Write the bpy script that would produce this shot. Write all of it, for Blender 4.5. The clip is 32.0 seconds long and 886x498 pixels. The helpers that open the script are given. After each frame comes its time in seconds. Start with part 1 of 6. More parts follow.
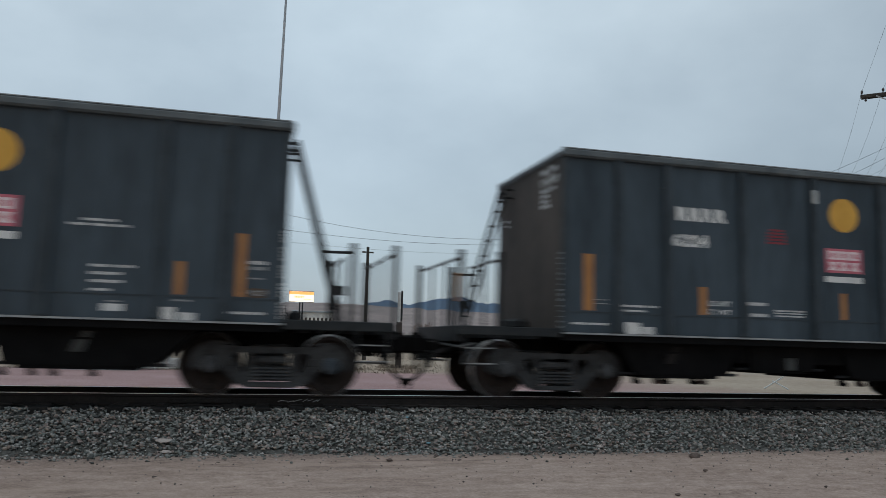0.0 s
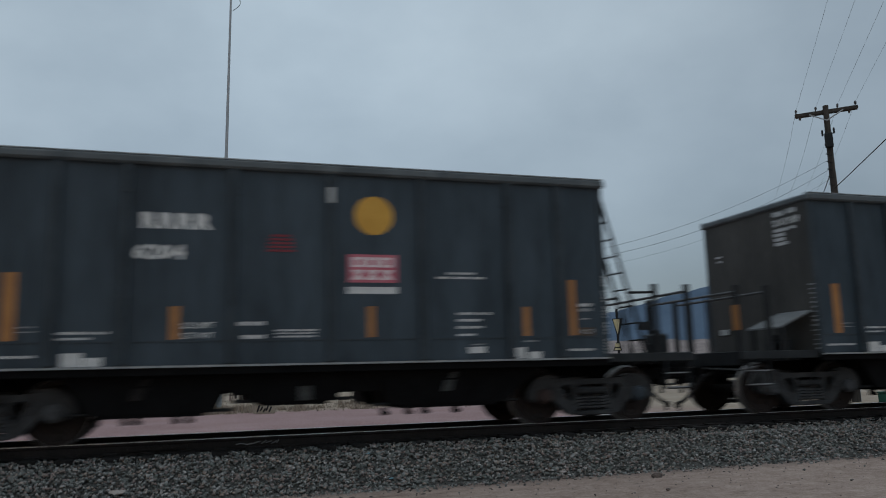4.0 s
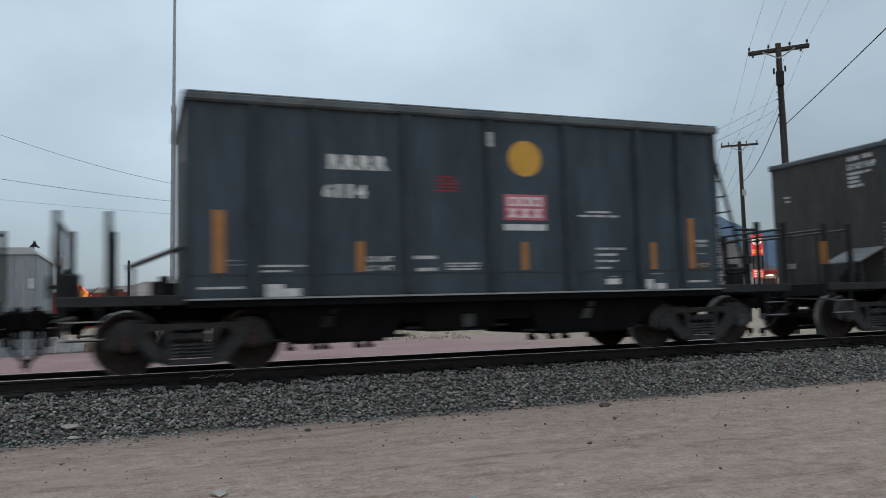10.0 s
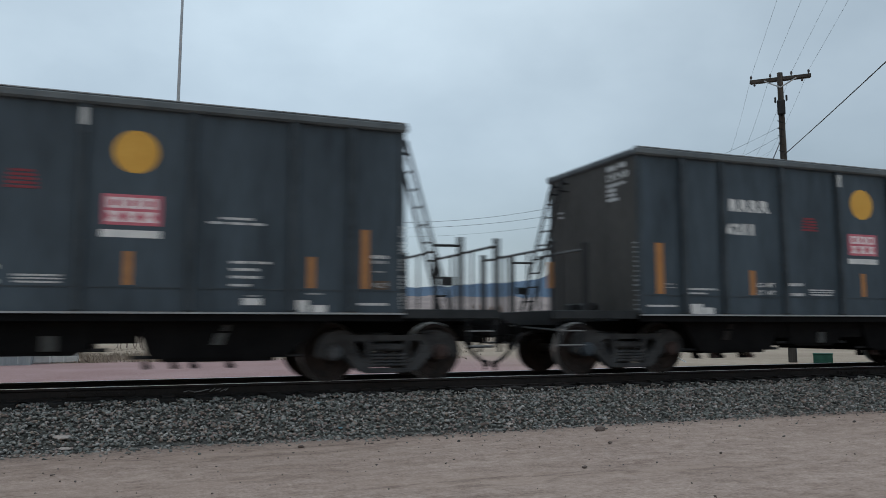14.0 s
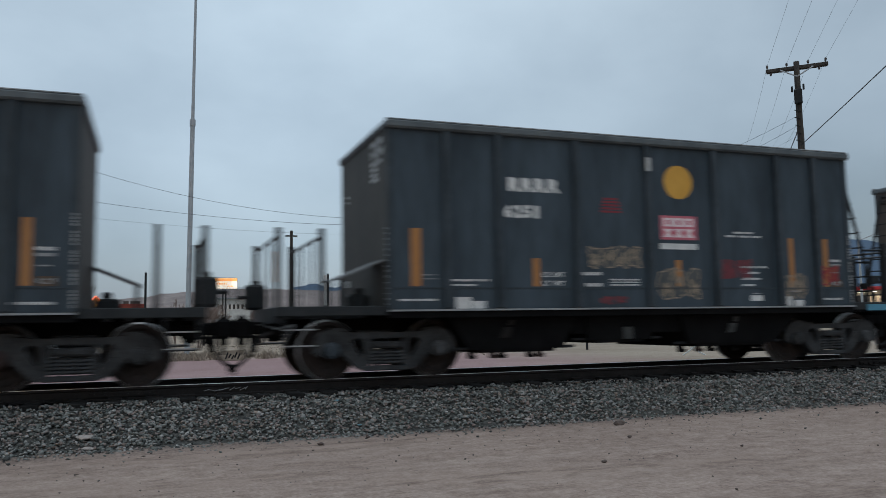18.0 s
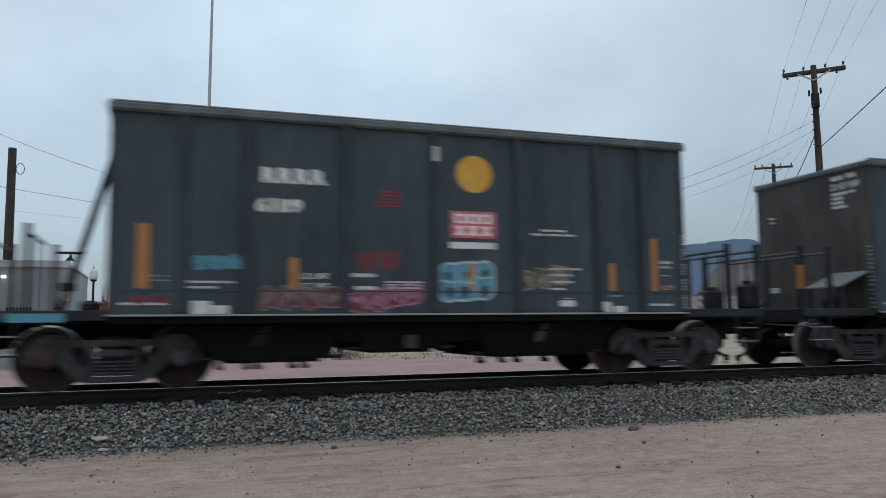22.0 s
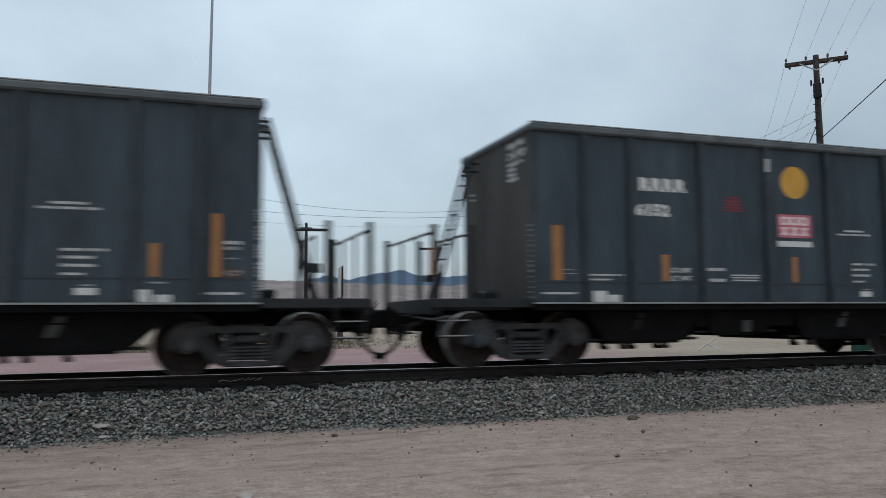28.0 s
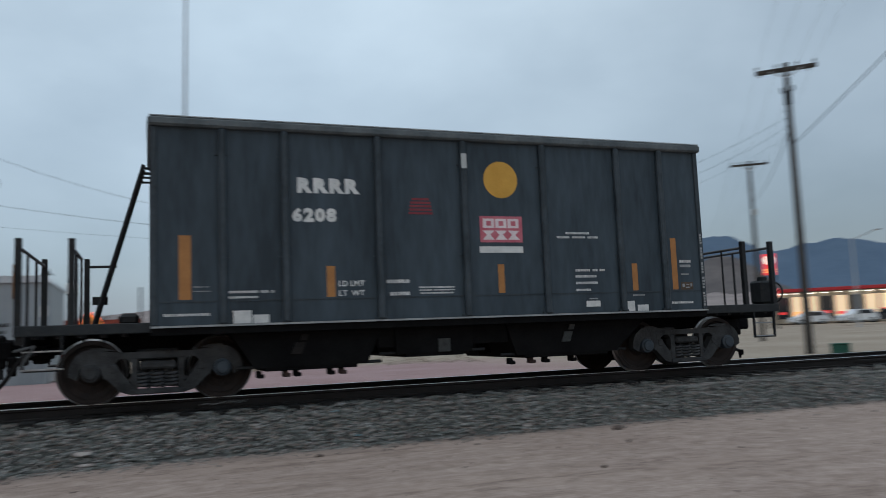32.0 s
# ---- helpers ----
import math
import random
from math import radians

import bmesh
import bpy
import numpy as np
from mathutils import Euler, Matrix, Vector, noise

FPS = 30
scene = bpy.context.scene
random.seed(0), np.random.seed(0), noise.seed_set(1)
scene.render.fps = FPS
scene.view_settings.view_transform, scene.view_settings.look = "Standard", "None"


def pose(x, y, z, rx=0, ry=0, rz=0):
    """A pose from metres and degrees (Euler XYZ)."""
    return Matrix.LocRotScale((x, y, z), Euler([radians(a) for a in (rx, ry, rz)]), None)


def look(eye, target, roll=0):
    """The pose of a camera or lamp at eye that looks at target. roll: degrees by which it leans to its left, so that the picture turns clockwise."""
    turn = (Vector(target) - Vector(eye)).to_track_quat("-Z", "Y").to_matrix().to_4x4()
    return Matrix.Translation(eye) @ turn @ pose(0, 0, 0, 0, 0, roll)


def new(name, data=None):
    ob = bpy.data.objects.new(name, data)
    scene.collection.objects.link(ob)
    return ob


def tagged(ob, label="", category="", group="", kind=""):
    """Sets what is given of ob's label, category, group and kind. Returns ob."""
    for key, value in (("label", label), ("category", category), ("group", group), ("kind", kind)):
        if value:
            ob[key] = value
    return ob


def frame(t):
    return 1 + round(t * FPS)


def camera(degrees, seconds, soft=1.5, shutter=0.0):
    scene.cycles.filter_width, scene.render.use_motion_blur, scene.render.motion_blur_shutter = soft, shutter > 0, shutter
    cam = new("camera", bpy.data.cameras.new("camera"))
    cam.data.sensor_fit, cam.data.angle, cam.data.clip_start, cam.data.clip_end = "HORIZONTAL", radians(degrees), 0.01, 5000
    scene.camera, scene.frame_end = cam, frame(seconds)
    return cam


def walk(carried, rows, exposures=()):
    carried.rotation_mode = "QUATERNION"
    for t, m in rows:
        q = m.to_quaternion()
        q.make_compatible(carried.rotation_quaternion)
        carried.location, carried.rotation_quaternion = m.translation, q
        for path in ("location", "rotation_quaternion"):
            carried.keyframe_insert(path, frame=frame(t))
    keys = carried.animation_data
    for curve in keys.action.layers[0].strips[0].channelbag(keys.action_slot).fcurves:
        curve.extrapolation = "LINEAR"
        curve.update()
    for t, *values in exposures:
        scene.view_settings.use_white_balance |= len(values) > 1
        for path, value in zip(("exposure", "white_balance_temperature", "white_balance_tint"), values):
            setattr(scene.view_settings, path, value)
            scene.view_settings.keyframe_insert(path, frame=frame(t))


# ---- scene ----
cam = camera(58.6, 32.0, soft=0.65, shutter=0.55)
# seconds, yaw, pitch, roll of the hand-held camera, which stands beside the track
PATH = (
    (0, -14.68, 6.83, 1.49), (0.5, -14.78, 7.05, 1.55), (1, -15.53, 7.39, 1.64), (1.5, -15.75, 7.30, 1.80),
    (2, -15.80, 7.25, 1.88), (2.5, -15.87, 7.28, 1.98), (4.5, -18.56, 11.09, -2.42),
    (5, -19.68, 13.12, -1.47), (5.5, -18.57, 11.71, -0.56), (6, -17.08, 9.40, 0.12),
    (6.5, -16.90, 6.71, 0.03), (7, -17.24, 5.99, -0.02), (7.5, -19.99, 5.14, -0.65), (8, -25.00, 4.91, -1.06),
    (8.5, -25.01, 4.29, -1.01), (9, -24.43, 3.63, -1.00), (9.5, -22.74, 3.54, -1.28),
    (10, -21.21, 4.29, -1.61), (10.5, -20.52, 4.52, -1.46), (11, -20.43, 4.75, -1.22),
    (11.5, -20.43, 5.32, -1.28), (12, -20.75, 5.26, -1.35), (12.5, -20.91, 5.45, -0.99),
    (13, -20.99, 5.36, -0.45), (13.5, -21.52, 5.72, 0.08), (15.5, -20.23, 5.31, -1.29),
    (16, -20.48, 5.08, -1.09), (16.5, -20.20, 4.88, -0.93), (17, -19.92, 5.07, -0.73),
    (17.5, -20.08, 5.29, -0.95), (18, -20.14, 5.42, -0.93), (18.5, -20.10, 5.59, -0.92),
    (19, -19.90, 5.65, -0.94), (19.5, -19.08, 5.44, -0.86), (20, -18.75, 5.18, -0.76),
    (20.5, -19.04, 5.34, -0.82), (21, -19.10, 5.80, -0.88), (21.5, -19.07, 6.48, -0.88),
    (22, -19.13, 5.71, -0.63), (22.5, -19.25, 5.32, -0.44), (23, -19.40, 5.51, -0.64),
    (23.5, -20.19, 5.78, -0.71), (24, -20.08, 5.82, -0.79), (24.5, -19.91, 6.10, -0.73),
    (25, -19.45, 6.13, -0.59), (25.5, -18.56, 5.56, -0.40), (26, -17.37, 4.82, -0.44),
    (26.5, -17.71, 4.61, -0.61), (28.5, -19.46, 5.18, -0.27), (29, -19.68, 5.40, -0.21),
    (29.5, -19.68, 4.94, -0.11), (30, -19.25, 4.15, -0.33), (30.5, -18.11, 5.64, -0.27),
    (30.6, -17.68, 6.20, -0.23), (31, -18.70, 7.43, -1.59), (31.3, -20.11, 6.53, -3.43),
    (31.5, -20.57, 6.31, -3.03), (31.9, -20.55, 6.05, -2.38), (31.967, -21.12, 6.02, -2.28), (32, -20.53, 6.00, -2.23),
)
EYE = (0.0, 0.0, 1.46)
walk(cam, [(t, pose(*EYE, 90 + p, 0, y) @ pose(0, 0, 0, 0, 0, r)) for t, y, p, r in PATH],
     exposures=[(t, s, k, 10) for t, s, k in (
         (0.0, -0.05, 6600), (1.0, 0.0, 6650), (2.0, -0.13, 6600), (4.0, -0.42, 6450), (5.0, -0.56, 6430), (6.0, -0.24, 6680), (7.0, 0.08, 6650), (8.0, -0.02, 6380),
         (9.0, 0.42, 6700), (10.0, 0.12, 6550), (11.0, 0.18, 6600), (12.0, 0.32, 6720), (13.0, 0.0, 6500), (14.5, 0.15, 6550), (16.0, 0.17, 6500), (17.0, 0.30, 6700), (18.0, -0.05, 6380),
         (19.0, 0.27, 6700), (20.0, 0.02, 6350), (21.0, 0.10, 6450), (22.0, 0.22, 6500), (23.0, -0.05, 6350), (24.0, 0.24, 6580), (25.0, -0.17, 6220), (26.0, 0.30, 6700),
         (27.5, 0.15, 6550), (29.0, 0.27, 6700), (30.0, 0.12, 6550), (31.0, 0.05, 6650), (32.0, 0.0, 6350))])

# ---- world and light: a dull winter dusk under cloud ----
world = bpy.data.worlds.new("dusk")
scene.world = world
world.use_nodes = True
wn, wl = world.node_tree.nodes, world.node_tree.links
wn.clear()
w_out = wn.new("ShaderNodeOutputWorld")
w_add = wn.new("ShaderNodeAddShader")
w_sky = wn.new("ShaderNodeTexSky")
w_sky.sky_type, w_sky.sun_disc = "NISHITA", False
w_sky.sun_elevation, w_sky.sun_rotation = radians(5), radians(200)
w_skybg = wn.new("ShaderNodeBackground")
w_skybg.inputs[1].default_value = 0.025
w_cloud = wn.new("ShaderNodeBackground")
w_tc = wn.new("ShaderNodeTexCoord")
w_map = wn.new("ShaderNodeMapping")
w_map.inputs["Scale"].default_value = (1.0, 1.0, 1.7)
w_map.inputs["Location"].default_value = (0.35, 0.1, 0.0)
w_noise = wn.new("ShaderNodeTexNoise")
w_noise.inputs["Scale"].default_value = 2.7
w_noise.inputs["Detail"].default_value = 6
w_noise.inputs["Roughness"].default_value = 0.5
w_ramp = wn.new("ShaderNodeValToRGB")
w_ramp.color_ramp.elements[0].position, w_ramp.color_ramp.elements[0].color = 0.31, (0.375, 0.465, 0.555, 1)
w_ramp.color_ramp.elements[1].position, w_ramp.color_ramp.elements[1].color = 0.69, (0.54, 0.65, 0.745, 1)
wl.new(w_tc.outputs["Generated"], w_map.inputs["Vector"])
wl.new(w_map.outputs["Vector"], w_noise.inputs["Vector"])
wl.new(w_noise.outputs["Fac"], w_ramp.inputs["Fac"])
w_sep = wn.new("ShaderNodeSeparateXYZ")
w_fall = wn.new("ShaderNodeValToRGB")
w_fall.color_ramp.elements[0].position, w_fall.color_ramp.elements[0].color = 0.0, (0.51, 0.545, 0.60, 1)
w_fall.color_ramp.elements[1].position, w_fall.color_ramp.elements[1].color = 0.40, (1.07, 1.07, 1.06, 1)
w_mid = w_fall.color_ramp.elements.new(0.10)
w_mid.color = (0.635, 0.67, 0.72, 1)
w_mid = w_fall.color_ramp.elements.new(0.22)
w_mid.color = (0.90, 0.915, 0.94, 1)
w_mul = wn.new("ShaderNodeMix")
w_mul.data_type, w_mul.blend_type = "RGBA", "MULTIPLY"
w_mul.inputs["Factor"].default_value = 1.0
wl.new(w_tc.outputs["Generated"], w_sep.inputs[0])
wl.new(w_sep.outputs["Z"], w_fall.inputs["Fac"])
wl.new(w_ramp.outputs["Color"], w_mul.inputs["A"])
wl.new(w_fall.outputs["Color"], w_mul.inputs["B"])
w_side = wn.new("ShaderNodeValToRGB")
w_side.color_ramp.elements[0].position, w_side.color_ramp.elements[0].color = 0.0, (0.88, 0.88, 0.885, 1)
w_side.color_ramp.elements[1].position, w_side.color_ramp.elements[1].color = 1.0, (0.78, 0.78, 0.79, 1)
w_mid = w_side.color_ramp.elements.new(0.56)
w_mid.color = (1.10, 1.10, 1.10, 1)
w_span = wn.new("ShaderNodeMapRange")
w_span.inputs["From Min"].default_value, w_span.inputs["From Max"].default_value = -0.6, 0.7
w_mul2 = wn.new("ShaderNodeMix")
w_mul2.data_type, w_mul2.blend_type = "RGBA", "MULTIPLY"
w_mul2.inputs["Factor"].default_value = 1.0
wl.new(w_sep.outputs["X"], w_span.inputs["Value"])
wl.new(w_span.outputs["Result"], w_side.inputs["Fac"])
wl.new(w_mul.outputs["Result"], w_mul2.inputs["A"])
wl.new(w_side.outputs["Color"], w_mul2.inputs["B"])
wl.new(w_mul2.outputs["Result"], w_cloud.inputs["Color"])
wl.new(w_sky.outputs["Color"], w_skybg.inputs["Color"])
wl.new(w_skybg.outputs[0], w_add.inputs[0])
wl.new(w_cloud.outputs[0], w_add.inputs[1])
wl.new(w_add.outputs[0], w_out.inputs["Surface"])
sun = new("sun", bpy.data.lights.new("sun", "SUN"))
sun.data.energy, sun.data.angle, sun.data.color = 0.5, radians(40), (1.0, 0.97, 0.93)
sun.matrix_world = look((0, 0, 60), (6, 10, 0))

# ---- the plan: metres, x along the track, y across it, z up from the dirt ----
RAIL_Z = 0.62          # top of the rails
TRACK_Y = 13.24        # middle of the track
CAR_L = 13.721         # from coupler to coupler
WHEEL_R = 0.457
HALF = 1.55            # half the width of a car's body
# way of the train along the track at every half second
TRAIN = (5.83, 1.2, -3.33, -7.81, -12.22, -16.55, -20.87, -25.09, -29.38, -33.69, -38.02, -42.35, -46.37,
         -50.68, -55.02, -59.5, -63.67, -68.11, -72.25, -76.58, -80.91, -85.14, -89.43, -93.76, -97.66,
         -101.91, -106.13, -110.28, -114.45, -118.57, -122.73, -126.86, -130.93, -135.01, -138.96, -143,
         -146.77, -150.74, -154.69, -158.76, -162.75, -166.64, -170.44, -174.43, -178.41, -182.64, -186.74,
         -190.76, -194.48, -198.52, -202.58, -206.64, -210.64, -214.73, -218.78, -222.84, -226.88, -230.91,
         -234.95, -238.97, -242.95, -247.42, -251.3, -255.71, -259.9)


# ---- materials ----
def bsdf(name):
    m = bpy.data.materials.new(name)
    m.use_nodes = True
    n, l = m.node_tree.nodes, m.node_tree.links
    return m, n, l, n["Principled BSDF"]


def surface(name, c1, c2, scale=3.0, rough=0.8, metal=0.0, fine=40.0, bump=0.2, stretch=(1, 1, 1), depth=0.01,
            rand=0.0, island=False, spec=0.3):
    """Two colours mixed by a coarse and a fine noise in metres, with a fine relief; rand varies the pieces."""
    m, n, l, b = bsdf(name)
    tc = n.new("ShaderNodeTexCoord")
    mp = n.new("ShaderNodeMapping")
    mp.inputs["Scale"].default_value = stretch
    info = n.new("ShaderNodeObjectInfo")
    l.new(tc.outputs["Object"], mp.inputs["Vector"])
    add = n.new("ShaderNodeVectorMath")
    add.operation = "MULTIPLY_ADD"
    add.inputs[1].default_value = (37, 53, 71)
    l.new(info.outputs["Random"], add.inputs[0])
    l.new(mp.outputs["Vector"], add.inputs[2])
    coarse, grain = n.new("ShaderNodeTexNoise"), n.new("ShaderNodeTexNoise")
    coarse.inputs["Scale"].default_value, coarse.inputs["Detail"].default_value = scale, 6
    coarse.inputs["Roughness"].default_value = 0.62
    grain.inputs["Scale"].default_value, grain.inputs["Detail"].default_value = fine, 3
    l.new(add.outputs[0], coarse.inputs["Vector"])
    l.new(add.outputs[0], grain.inputs["Vector"])
    mixf = n.new("ShaderNodeMath")
    mixf.operation = "MULTIPLY_ADD"
    mixf.inputs[1].default_value = 0.35
    l.new(grain.outputs["Fac"], mixf.inputs[0])
    l.new(coarse.outputs["Fac"], mixf.inputs[2])
    ramp = n.new("ShaderNodeValToRGB")
    ramp.color_ramp.elements[0].position, ramp.color_ramp.elements[0].color = 0.48, (*c1, 1)
    ramp.color_ramp.elements[1].position, ramp.color_ramp.elements[1].color = 0.88, (*c2, 1)
    l.new(mixf.outputs[0], ramp.inputs["Fac"])
    colour = ramp.outputs["Color"]
    if rand:
        hsv = n.new("ShaderNodeHueSaturation")
        span = n.new("ShaderNodeMapRange")
        span.inputs["To Min"].default_value, span.inputs["To Max"].default_value = 1 - rand, 1 + rand
        if island:
            geo = n.new("ShaderNodeNewGeometry")
            l.new(geo.outputs["Random Per Island"], span.inputs["Value"])
        else:
            l.new(info.outputs["Random"], span.inputs["Value"])
        l.new(span.outputs["Result"], hsv.inputs["Value"])
        l.new(colour, hsv.inputs["Color"])
        colour = hsv.outputs["Color"]
    l.new(colour, b.inputs["Base Color"])
    bp = n.new("ShaderNodeBump")
    bp.inputs["Strength"].default_value, bp.inputs["Distance"].default_value = bump, depth
    l.new(mixf.outputs[0], bp.inputs["Height"])
    l.new(bp.outputs["Normal"], b.inputs["Normal"])
    rr = n.new("ShaderNodeMapRange")
    rr.inputs["To Min"].default_value, rr.inputs["To Max"].default_value = max(rough - 0.12, 0.05), min(rough + 0.12, 1)
    l.new(coarse.outputs["Fac"], rr.inputs["Value"])
    l.new(rr.outputs["Result"], b.inputs["Roughness"])
    b.inputs["Metallic"].default_value = metal
    b.inputs["Specular IOR Level"].default_value = spec
    return m


def glow(name, colour, strength):
    m, n, l, b = bsdf(name)
    b.inputs["Base Color"].default_value = (*colour, 1)
    b.inputs["Emission Color"].default_value = (*colour, 1)
    b.inputs["Emission Strength"].default_value = strength
    return m


def glassy(name, colour, rough=0.08):
    m, n, l, b = bsdf(name)
    b.inputs["Base Color"].default_value = (*colour, 1)
    b.inputs["Roughness"].default_value = rough
    b.inputs["Specular IOR Level"].default_value = 0.6
    return m


PAINT = surface("car_paint", (0.0202, 0.0315, 0.0415), (0.061, 0.0845, 0.1055), 1.1, 0.62, fine=9, bump=0.12, stretch=(1, 1, 0.22), depth=0.006)
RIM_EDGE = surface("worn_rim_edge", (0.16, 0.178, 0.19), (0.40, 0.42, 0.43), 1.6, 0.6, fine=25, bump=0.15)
PAINT_RIM = surface("rim_paint", (0.060, 0.073, 0.081), (0.140, 0.158, 0.166), 2.2, 0.6, fine=25, bump=0.15)
PAINT_POST = surface("post_paint", (0.020, 0.029, 0.036), (0.056, 0.071, 0.084), 1.4, 0.6, fine=12, bump=0.1)
RUSTY = surface("rusty_end_paint", (0.041, 0.035, 0.032), (0.105, 0.088, 0.077), 1.3, 0.75, fine=14, bump=0.15, stretch=(1, 1, 0.3))
GREYEND = surface("grey_end_paint", (0.037, 0.036, 0.034), (0.088, 0.085, 0.079), 1.3, 0.72, fine=14, bump=0.15, stretch=(1, 1, 0.3))
CHUTEPLATE = surface("scuffed_plate", (0.026, 0.029, 0.029), (0.07, 0.074, 0.073), 7.0, 0.6, fine=30)
# One near-black tone for the underframe, hoppers and couplers
NEARBLACK = surface("grimy_underframe", (0.003, 0.003, 0.0035), (0.01, 0.01, 0.0105), 2.0, 0.8, fine=30, bump=0.3, spec=0.08)
TRUCK = surface("dusty_cast_steel", (0.014, 0.0152, 0.0165), (0.064, 0.067, 0.071), 4.0, 0.75, fine=40, bump=0.35)
CAPGREY = surface("bearing_cap_grime", (0.030, 0.033, 0.037), (0.092, 0.097, 0.104), 6.0, 0.6)
WHEEL = surface("wheel_steel", (0.009, 0.0068, 0.0064), (0.032, 0.0235, 0.0215), 5.0, 0.7, fine=40, bump=0.2)
CAPBLUE = surface("bearing_cap_paint", (0.025, 0.036, 0.048), (0.065, 0.082, 0.1), 6.0, 0.6)
CAPRED = surface("bearing_cap_rust", (0.03, 0.019, 0.018), (0.07, 0.046, 0.042), 6.0, 0.7)
BLACK = surface("black_iron", (0.006, 0.0068, 0.008), (0.018, 0.02, 0.023), 5.0, 0.6)
BEAM = surface("dusty_beam_paint", (0.009, 0.0115, 0.0135), (0.030, 0.034, 0.037), 3.0, 0.7, fine=25)
DIMPLATE = surface("dim_brown_plate", (0.045, 0.036, 0.030), (0.13, 0.085, 0.055), 14.0, 0.7, fine=60)
RUBBER = surface("hose_rubber", (0.010, 0.010, 0.011), (0.022, 0.022, 0.024), 8.0, 0.7)
SLAB = surface("pale_cover_plate", (0.22, 0.235, 0.245), (0.36, 0.37, 0.375), 4.0, 0.6)
COVER = surface("worn_cover_plate", (0.12, 0.13, 0.137), (0.23, 0.24, 0.245), 4.0, 0.6)
WHITE = surface("white_marking", (0.50, 0.51, 0.51), (0.72, 0.72, 0.70), 5.0, 0.7, fine=60)
STENCIL = surface("stencil_paint", (0.30, 0.31, 0.32), (0.70, 0.70, 0.69), 14.0, 0.7, fine=45)
DIMWHITE = surface("faded_marking", (0.20, 0.21, 0.22), (0.36, 0.37, 0.37), 7.0, 0.7, fine=80)
PALETAG = surface("pale_tag", (0.36, 0.38, 0.38), (0.50, 0.51, 0.50), 6.0, 0.6)
YELLOW = surface("yellow_disc", (0.55, 0.29, 0.045), (0.66, 0.37, 0.07), 2.5, 0.55)
ORANGE = surface("orange_reflector", (0.34, 0.148, 0.048), (0.43, 0.198, 0.064), 5.0, 0.5)
PINK = surface("red_panel", (0.46, 0.10, 0.14), (0.57, 0.18, 0.22), 4.0, 0.6)
PINKWHITE = surface("panel_lettering", (0.66, 0.54, 0.56), (0.80, 0.70, 0.71), 5.0, 0.6)
DARKRED = surface("dark_red_marking", (0.17, 0.028, 0.040), (0.24, 0.05, 0.06), 6.0, 0.7)
STEEL = surface("polished_rail", (0.62, 0.63, 0.65), (0.80, 0.81, 0.82), 3.0, 0.34, metal=0.9, fine=20, bump=0.05)
RAIL = surface("rusty_rail", (0.007, 0.006, 0.006), (0.022, 0.019, 0.018), 4.0, 0.85, fine=30, bump=0.3)
TREAD = surface("worn_tread", (0.20, 0.205, 0.21), (0.36, 0.365, 0.37), 6.0, 0.38, metal=0.7, fine=30, bump=0.05)
PALEPIPE = surface("worn_grey_pipe", (0.05, 0.053, 0.056), (0.12, 0.124, 0.128), 8.0, 0.6)
FROST = surface("frosted_globe", (0.60, 0.62, 0.62), (0.74, 0.76, 0.76), 3.0, 0.3)
TIE = surface("creosoted_tie", (0.005, 0.005, 0.005), (0.022, 0.02, 0.019), 5.0, 0.9, fine=40, bump=0.6, stretch=(1, 0.15, 1), rand=0.4)
BED = surface("ballast_bed", (0.036, 0.036, 0.034), (0.13, 0.128, 0.118), 14.0, 0.95, fine=50, bump=1.0, depth=0.04)
PEBBLE = surface("pebble", (0.12, 0.1, 0.092), (0.26, 0.225, 0.205), 9.0, 0.9, rand=0.5, island=True)
PALESTONE = surface("pale_stone", (0.31, 0.27, 0.25), (0.46, 0.41, 0.38), 7.0, 0.9)
DARKSTONE = surface("dark_stone", (0.070, 0.053, 0.046), (0.16, 0.125, 0.108), 9.0, 0.9)
SCRAP = surface("blue_scrap", (0.10, 0.22, 0.27), (0.18, 0.32, 0.37), 9.0, 0.6)
WOOD = surface("weathered_pole", (0.030, 0.026, 0.023), (0.085, 0.075, 0.066), 3.0, 0.9, fine=30, bump=0.5, stretch=(1, 1, 0.08))
GALV = surface("galvanised_steel", (0.30, 0.325, 0.345), (0.44, 0.465, 0.485), 3.0, 0.5, metal=0.1, bump=0.08)
INSUL = surface("insulator", (0.05, 0.045, 0.045), (0.10, 0.09, 0.09), 9.0, 0.3)
WIRE = surface("wire", (0.02, 0.021, 0.023), (0.04, 0.042, 0.046), 2.0, 0.6)
BARK = surface("winter_bark", (0.045, 0.036, 0.032), (0.11, 0.09, 0.08), 5.0, 0.95, bump=0.5)
TWIG = surface("dry_brush", (0.19, 0.14, 0.12), (0.31, 0.24, 0.21), 5.0, 0.95)
GRASS = surface("dry_grass", (0.22, 0.175, 0.135), (0.37, 0.30, 0.24), 6.0, 0.95, rand=0.35, island=True)
SIDING = surface("silver_siding", (0.22, 0.25, 0.265), (0.35, 0.38, 0.39), 0.9, 0.5, metal=0.15, fine=12, bump=0.1, stretch=(1, 1, 0.2))
PALEROOF = surface("pale_roof", (0.36, 0.39, 0.41), (0.50, 0.52, 0.53), 1.0, 0.5)
CONCRETE = surface("pale_concrete", (0.42, 0.42, 0.41), (0.62, 0.62, 0.60), 2.0, 0.9, bump=0.3)
WEDGE = surface("yellow_plate", (0.55, 0.47, 0.26), (0.68, 0.60, 0.38), 5.0, 0.5)
GREENBOX = surface("green_cabinet", (0.010, 0.06, 0.042), (0.022, 0.10, 0.07), 4.0, 0.6)
